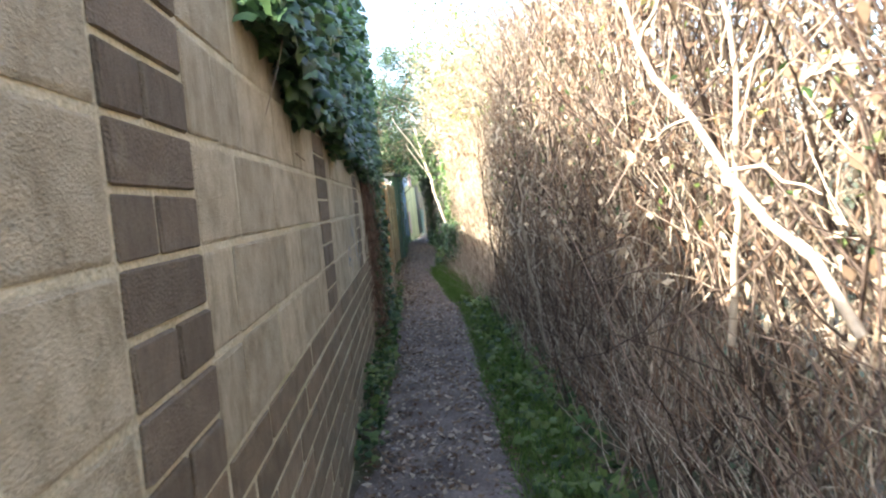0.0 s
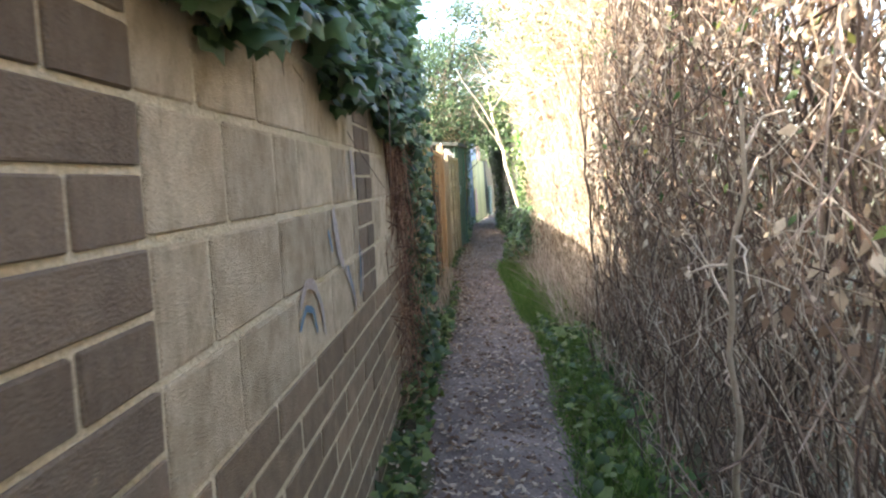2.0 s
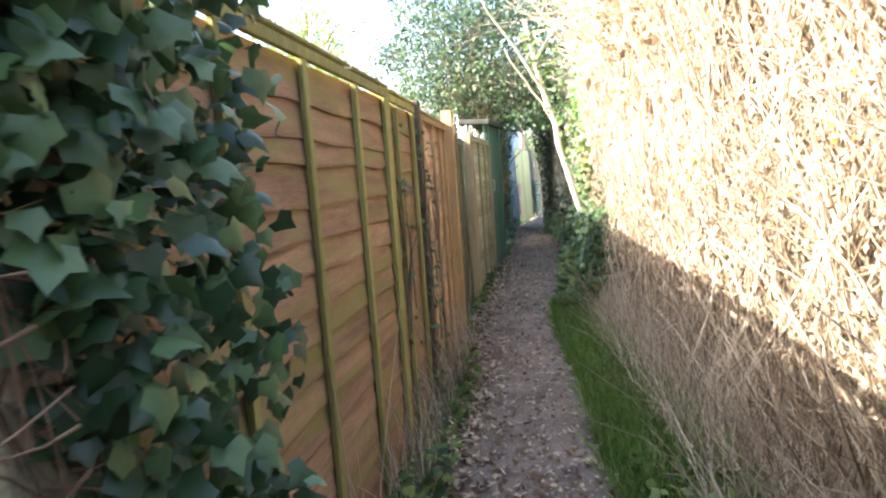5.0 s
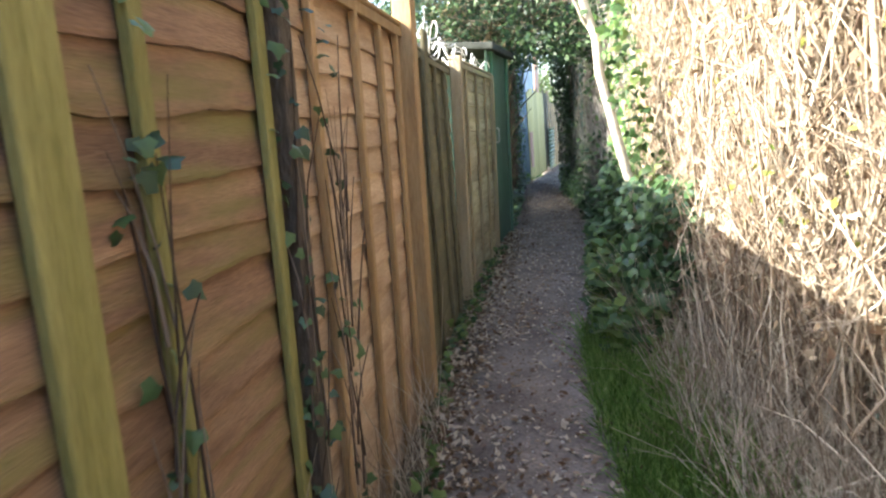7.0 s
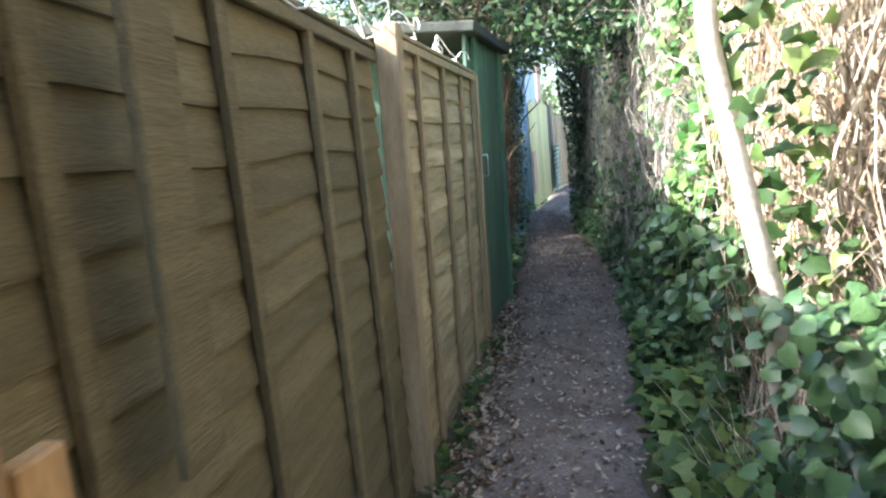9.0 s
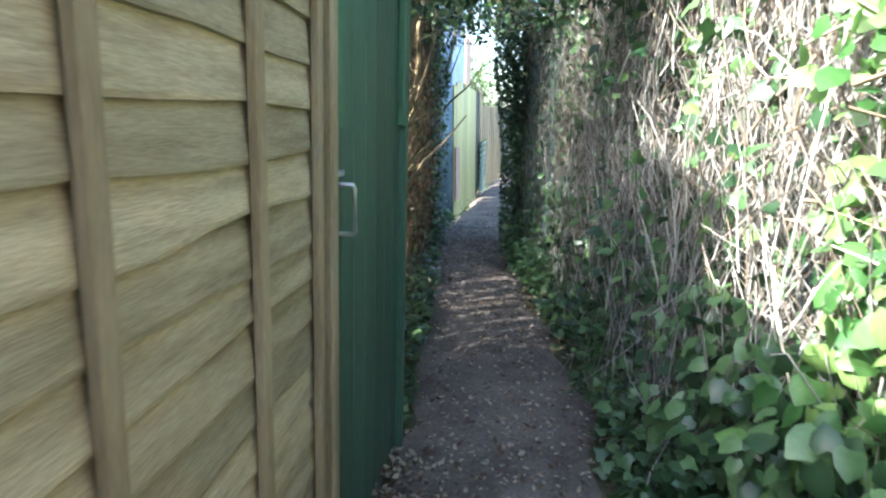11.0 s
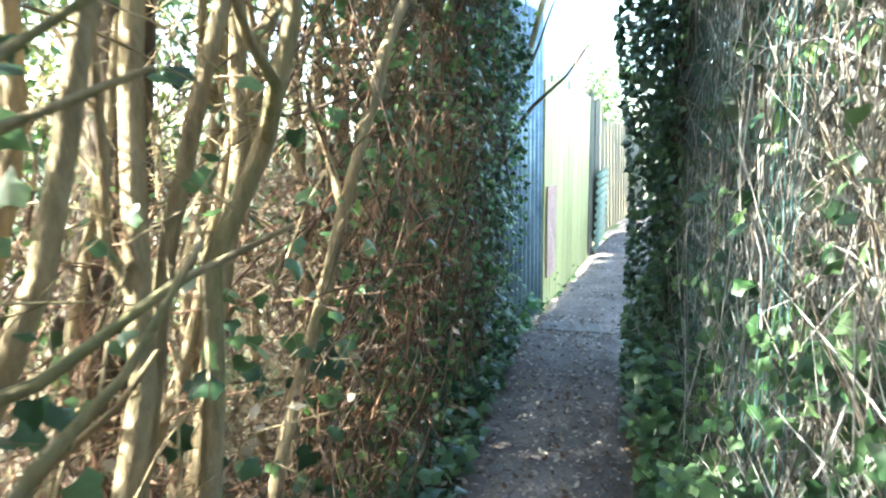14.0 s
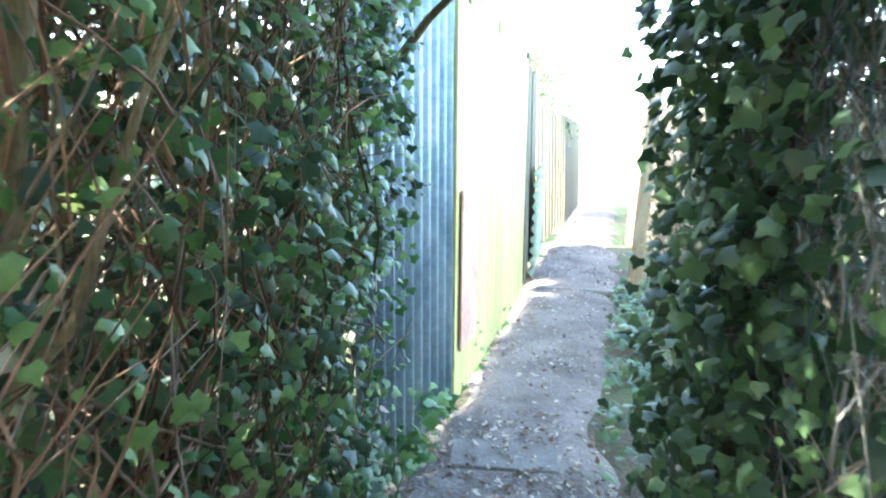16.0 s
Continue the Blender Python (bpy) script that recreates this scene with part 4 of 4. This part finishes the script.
P = np.stack([rnd(n, -0.98, -0.92), rng.choice([9.86, 10.4, 10.42, 10.7], n) + rnd(n, -0.05, 0.05), rnd(n, 0.05, 1.7)], -1)
leafage("foliage", P, (0.8, -0.4, 0.1), (0.02, 0.045), M_IVY, fc)

# ---- shrubs on the left of the shady stretch ----
def stemmed_shrub(y0, y1, count, x0, x1, lean, seed_label):
    sh = plant("shrub", seed_label, "shrub", "tall shrubs by the path")
    for k in range(count):
        by, bx = rng.uniform(y0, y1), rng.uniform(x0, x1)
        h = rng.uniform(2.4, 3.8)
        tip = np.array([bx + rng.normal(0.1, .3), by + rng.normal(lean, .35), h])
        p = wander((bx, by, -0.05), tip, 12, 0.03)
        r = rng.uniform(0.02, 0.046)
        limbs = [(p, np.linspace(r, r * 0.45, 12))]
        for i in rng.choice(np.arange(3, 11), 3, replace=False):
            e = p[i] + np.array([rng.normal(0, .3), rng.normal(0.15, .35), rng.uniform(0.4, 1.0)])
            limbs.append((wander(p[i], e, 7, 0.02), np.linspace(r * 0.5, 0.004, 7)))
        limb("stem", limbs, M_BARK, sh, sides=7)
    return sh


sh = stemmed_shrub(17.5, 18.6, 16, -2.0, -1.42, 0.35, "tall shrub of many tan bare stems")
p = wander((-1.75, 17.75, 0.3), (-1.22, 18.3, 2.5), 12, 0.03)
limb("stem", [(p, np.linspace(0.07, 0.04, 12)), (wander((-1.5, 17.8, 1.35), (-1.12, 17.62, 1.5), 6, 0.02), np.linspace(0.045, 0.03, 6)), (wander((-1.45, 18.0, 1.3), (-2.0, 18.1, 2.8), 8, 0.03), np.linspace(0.04, 0.02, 8))], M_BARK, sh, "thick sawn-off old limb", 9)
sh2 = stemmed_shrub(18.5, 20.2, 20, -2.3, -1.5, 0.5, "tall shrub of crowded tan stems")
sh3 = stemmed_shrub(20.2, 23.0, 12, -2.3, -1.65, 0.3, "ivy-grown shrub with slanting stems")
for shx, y0, y1, cnt in ((sh, 17.3, 18.9, 1), (sh2, 18.6, 20.6, 0.9), (sh3, 20.2, 23.3, 1.6)):
    n = int(1600 * cnt)
    P = np.stack([rnd(n, -3.2, -1.5), rnd(n, y0, y1), 0.9 + 2.6 * rng.random(n) ** 0.7], -1)
    leafage("foliage", P, (0.4, -0.4, 0.6), (0.04, 0.08), M_LEAF, shx, ivy=False)
    n = int(1000 * cnt)
    P = np.stack([rnd(n, -2.5, -1.35), rnd(n, y0, y1), rnd(n, 0, 2.6)], -1)
    stems("twig_growth", P, rng.normal(0, .6, (n, 3)) + np.array([0.1, 0.2, .6]), rnd(n, 0.15, 0.6), rnd(n, 0.002, 0.005), M_TWIG if cnt > 1.2 else M_BARK, shx)
# brown undergrowth behind the stems
ug = plant("undergrowth", "brown dead twigs and leaves under the shrubs", "undergrowth")
n = 3200
P = np.stack([rnd(n, -2.9, -1.5), rnd(n, 17.2, 23.2), 1.3 * rng.random(n) ** 1.5], -1)
stems("twig_growth", P, rng.normal(0, .7, (n, 3)) + np.array([0, 0, .4]), rnd(n, 0.15, 0.6), rnd(n, 0.002, 0.005), M_RUST, ug)
n = 2500
P = np.stack([rnd(n, -2.9, -1.3), rnd(n, 17.2, 23.2), 0.9 * rng.random(n) ** 2], -1)
leafage("dead_foliage", P, (0.4, -0.4, 0.6), (0.03, 0.07), M_LITTER, ug, ivy=False)

# ivy curtain before the corrugated sheet
cur = plant("ivy", "thick dark green ivy covering a shrub by the path", "ivy")
n = 7200
y = 20.3 + 3.0 * rng.random(n) ** 0.36
z = 0.05 + 2.75 * rng.random(n)
x = np.interp(y, [20.3, 22.3, 23.5], [-1.6, -1.5, -1.44]) + rnd(n, -0.25, 0.1) + 0.07 * np.sin(y * 5 + z * 3) + 0.05 * np.sin(z * 7)
leafage("foliage", np.stack([x, y, z], -1), (0.75, -0.6, 0.1), (0.024, 0.054), M_IVY, cur)
# inner leaf layer added to stop sun passing through and fill holes
n = 3000
P = np.stack([rnd(n, -2.2, -1.6), rnd(n, 21.6, 23.2), 3.2 * rng.random(n)], -1)
leafage("inner_foliage", P, (0.6, -0.5, 0.3), (0.05, 0.09), M_IVY, cur)
n = 2400
y = 20.2 + 3.1 * rng.random(n) ** 0.7
P = np.stack([np.interp(y, [20.3, 22.3, 23.5], [-1.52, -1.42, -1.36]) + rnd(n, -.1, .1), y, rnd(n, 0.1, 2.7)], -1)
leafage("young_foliage", P, (0.75, -0.6, 0.2), (0.02, 0.044), M_IVY_LIGHT, cur)
n = 260
P = np.stack([rnd(n, -1.65, -1.42), rnd(n, 18.9, 21.2), 0.15 + 1.5 * rng.random(n) ** 1.4], -1)
leafage("broad_foliage", P, (0.6, -0.7, 0.2), (0.04, 0.075), M_IVY, cur, "large single ivy leaves among dry stems")
n = 1900
P = np.stack([rnd(n, -1.75, -1.33), rnd(n, 20.3, 22.9), rnd(n, 0.0, 2.6)], -1)
stems("dead_growth", P, rng.normal(0, .4, (n, 3)) + np.array([0.25, 0.1, .7]), rnd(n, 0.25, 0.8), rnd(n, 0.002, 0.006), M_RUST, cur, label="dry brown stems")
n = 1100
P = np.stack([rnd(n, -1.75, -1.4), rnd(n, 20.2, 23.4), rnd(n, 0.0, 2.4)], -1)
stems("vine_growth", P, rng.normal(0, .5, (n, 3)) + np.array([0.1, 0, -.6]), rnd(n, 0.2, 0.7), rnd(n, 0.002, 0.006), M_TWIG, cur)

# ivy-clad post and wire netting at the tunnel's end
post = plant("ivy_post", "dark timber post wrapped in hanging ivy", "post")
limb("post", [(np.stack([np.full(10, -0.27), np.full(10, 22.75), np.linspace(-0.2, 2.7, 10)], -1), 0.085)], M_BARK_DARK, post, sides=10)
n = 8000
y = 22.75 + rng.normal(0, .26, n)
z = 3.1 * rng.random(n) ** 0.75
P = np.stack([-0.40 + np.clip(rng.normal(0, 0.12, n), -0.16, 1) - 0.14 * np.clip(z - 1.2, 0, 1) + 0.3 * rng.random(n) * (y > 22.75), y, z], -1)
leafage("foliage", P, (-0.8, -0.5, 0.1), (0.026, 0.055), M_IVY, post)
net = plant("wire_netting", "dark green wire netting overgrown with vines", "netting")
ch = []
for y in np.arange(20.6, 22.6, 0.075):
    for sgn in (1, -1):
        zz = np.linspace(0.05, 2.3, 3)
        ch.append((np.stack([along(H3, np.full(3, y)) - 0.02, y + sgn * (zz - 0.05) * 0.0 + sgn * 0.6 * (zz / 2.3 - .5), zz], -1), 0.0022))
V, F = merge([tube_arrays(p, r, 3) for p, r in ch])
fast("mesh", V, F, M_CHAIN, net, kind="stuff")

# leaves arching over the path
arch = plant("arch_foliage", "green leaves and twigs arching over the path", "foliage")
n = 7000
y = 16.6 + 6.2 * rng.random(n)
a = rnd(n, 0.0, math.pi)
rx, rz = 1.15, 0.62
P = np.stack([-0.72 + (rx + rnd(n, -.12, .5)) * np.cos(a), y, 2.1 + (rz + rnd(n, -.1, .7)) * np.sin(a)], -1)
gapy = (y > 18.5) & (np.abs(np.cos(a)) < 0.42) & (rng.random(n) < 0.75)
leafage("foliage", P[~gapy], (0.1, -0.6, -0.3), (0.04, 0.08), M_EVERGREEN, arch, ivy=False)
n = 900
y = rnd(n, 16.8, 22.6)
a = rnd(n, 0.0, math.pi)
P = np.stack([-0.72 + 1.3 * np.cos(a), y, 2.15 + 0.75 * np.sin(a)], -1)
stems("twig_growth", P, np.stack([-np.cos(a), rng.normal(0, .5, n), rng.normal(0.1, .4, n)], -1), rnd(n, 0.3, 0.8), rnd(n, 0.002, 0.006), M_TWIG, arch, over=True)


roof = plant("canopy", "dense green leaves roofing the path", "foliage")
n = 26000
y = rnd(n, 17.2, 23.5)
x = rnd(n, -2.4, 1.1)
low = np.interp(y, [17.2, 20, 23.5], [2.1, 2.27, 2.62]) - 0.3 * np.clip(np.abs(x + 0.62) - 0.5, 0, 1)
z = low + 0.1 * np.sin(x * 5 + y * 3) + 0.06 * np.sin(y * 7) + (1.1 + 0.35 * np.sin(x * 3.1) * np.sin(y * 2.3)) * rng.random(n) ** 1.2
keep = rng.random(n) < np.interp(y, [17.2, 18.3, 18.9, 22.0, 22.6, 23.5], [0.95, 0.85, 0.4, 0.4, 0.8, 0.95])
leafage("foliage", np.stack([x, y, z], -1)[keep], (0.1, -0.6, -0.2), (0.045, 0.085), M_EVERGREEN, roof, ivy=False)
n = 500
P = np.stack([rnd(n, -2.2, 0.9), rnd(n, 17.1, 23.0), rnd(n, 2.5, 3.4)], -1)
stems("branch_growth", P, rng.normal(0, 1, (n, 3)) * np.array([1, 1, .3]), rnd(n, 0.3, 0.9), rnd(n, 0.004, 0.01), M_BARK, roof, over=True)
# hedge added to keep low sun off the stems and darken gaps between them
back = plant("back_hedge", "dark green hedge added behind the shrub stems to shade them", "hedge")
n = 9500
y = rnd(n, 15.0, 23.6)
P = np.stack([rnd(n, -4.3, -3.0) + 0.1 * np.sin(y * 4), y, 2.7 * rng.random(n) ** 0.9], -1)
leafage("foliage", P, (0.7, -0.4, 0.3), (0.06, 0.11), M_LEAF, back, ivy=False)
n = 8500
y = rnd(n, 15.2, 24.0)
P = np.stack([rnd(n, -5.6, -4.2) + 0.15 * np.sin(y * 3), y, 1.2 + 3.0 * rng.random(n) + 0.3 * np.sin(y * 2.1)], -1)
leafage("yellow_foliage", P, (0.7, -0.4, 0.3), (0.06, 0.12), M_LEAF_YEL, back, "yellow-green leaves with the sun behind them", ivy=False)
n = 1500
P = np.stack([rnd(n, -3.6, -2.6), rnd(n, 16.8, 23.6), rnd(n, 0.0, 1.2)], -1)
stems("twig_growth", P, rng.normal(0, .4, (n, 3)) + np.array([0, 0, 1.0]), rnd(n, 0.4, 0.9), rnd(n, 0.004, 0.01), M_TWIG, back)


over = plant("overhang", "dry and green foliage overhanging the sunlit hedge", "foliage")
for nm, n, mt in (("dry_foliage", 5200, M_LEAF_DRY), ("green_foliage", 6500, M_LEAF), ("yellow_foliage", 1800, M_LEAF_YEL)):
    y = rnd(n, 8.6, 14.6)
    z = 2.6 + 2.2 * rng.random(n) ** 1.3
    x = along(H2, y) - 0.05 - 0.3 * (z - 2.6) + 0.15 * np.sin(y * 2.9) + rnd(n, -0.25, 1.0)
    leafage(nm, np.stack([x, y, z], -1), (-0.6, -0.5, 0.3), (0.035, 0.08), mt, over, ivy=False)
n = 2600
y = rnd(n, 8.6, 14.6)
P = np.stack([along(H2, y) + rnd(n, -0.1, 0.9), y, rnd(n, 2.3, 3.2)], -1)
stems("twig_growth", P, rng.normal(0, .5, (n, 3)) + np.array([-0.35, -0.1, .8]), rnd(n, 0.4, 1.1), rnd(n, 0.003, 0.007), M_STRAW, over, over=True)


# ---- trees behind the fences ----
def tree_behind(x, y, h, r, n, mat, label, trunk=0.13):
    t = plant("tree", label, "tree", "trees behind the fences")
    p = wander((x, y, -0.1), (x, y, h * 0.8), 10, 0.05)
    limbs = [(p, np.linspace(trunk, trunk * .35, 10))]
    cl = []
    for k in range(26):
        a, el = rng.uniform(0, 2 * math.pi), rng.uniform(0.25, 1.0)
        c = np.array([x + r * 0.75 * rng.random() ** .5 * math.cos(a), y + r * 0.75 * rng.random() ** .5 * math.sin(a), h * (0.3 + 0.65 * el)])
        cl.append(c)
        limbs.append((wander(p[min(9, int(2 + 7 * el))], c, 6, 0.05), np.linspace(trunk * .3, 0.01, 6)))
    limb("trunk", limbs, M_BARK_DARK, t)
    cl = np.array(cl)
    c = cl[rng.integers(len(cl), size=n)]
    d = unit(rng.normal(0, 1, (n, 3))) * (0.25 + r * 0.38 * rng.random((n, 1)) ** .5)
    leafage("crown", c + d, (0.2, -0.7, 0.4), (0.06, 0.12), mat, t, ivy=False)
    return t


def leaning_tree():
    """An evergreen whose clumped crown reaches over the path."""
    t = plant("tree", "dense dark green evergreen tree leaning over the path", "tree", "trees behind the fences")
    p = wander((-2.75, 20.6, -0.1), (-1.5, 20.2, 4.6), 12, 0.05)
    limbs = [(p, np.linspace(0.15, 0.06, 12))]
    c = np.stack([rnd(120, -3.7, 1.4), rnd(120, 20.2, 21.4), 3.1 + 3.1 * rng.random(120)], -1)
    c[:, 2] -= 0.25 * np.clip(np.abs(c[:, 0] + 0.8) - 1.2, 0, 2)
    for q in c[::4]:
        limbs.append((wander(p[int(rng.integers(6, 12))], q, 7, 0.05), np.linspace(0.035, 0.008, 7)))
    limb("trunk", limbs, M_BARK_DARK, t)
    n = 24000
    P = c[rng.integers(len(c), size=n)] + rng.normal(0, 0.21, (n, 3))
    leafage("crown", P, (-0.1, -0.7, 0.4), (0.055, 0.11), M_EVERGREEN, t, ivy=False)


leaning_tree()
front = plant("evergreen_bough", "dark green evergreen bough hanging above the shed and path", "foliage")
n = 10000
x = rnd(n, -2.7, 0.35)
y = rnd(n, 16.95, 17.8)
z = 2.2 + 0.12 * np.sin(x * 4.3) + 2.2 * rng.random(n) + 0.25 * (x < -1.1)
leafage("foliage", np.stack([x, y, z], -1), (-0.1, -0.7, 0.4), (0.05, 0.09), M_EVERGREEN, front, ivy=False)
n = 160
P = np.stack([rnd(n, -2.6, 0.2), rnd(n, 17.1, 17.8), rnd(n, 2.5, 4.0)], -1)
stems("twig_growth", P, rng.normal(0, 1, (n, 3)) * np.array([1, .6, .4]), rnd(n, 0.3, 0.8), rnd(n, 0.004, 0.01), M_BARK_DARK, front, over=True)
tree_behind(-5.2, 20.5, 5.6, 1.6, 6000, M_LEAF_YEL, "leafy yellow-green tree behind the shrubs")
tree_behind(2.3, 20.4, 5.2, 1.6, 9000, M_EVERGREEN, "green tree beyond the hedge")
tree_behind(1.35, 11.6, 4.3, 1.25, 7000, M_LEAF_DRY, "thin tree with dry yellow leaves behind the hedge", 0.06)
tree_behind(2.2, 17.5, 3.6, 1.3, 5000, M_LEAF, "green tree behind the vine hedge", 0.08)
tree_behind(-1.6, 33, 3.4, 1.3, 5000, M_LEAF, "green bush beyond the painted fence", 0.08)
tree_behind(2.6, 36, 3.2, 1.4, 5000, M_LEAF_YEL, "pale green bush at the path's far end", 0.08)
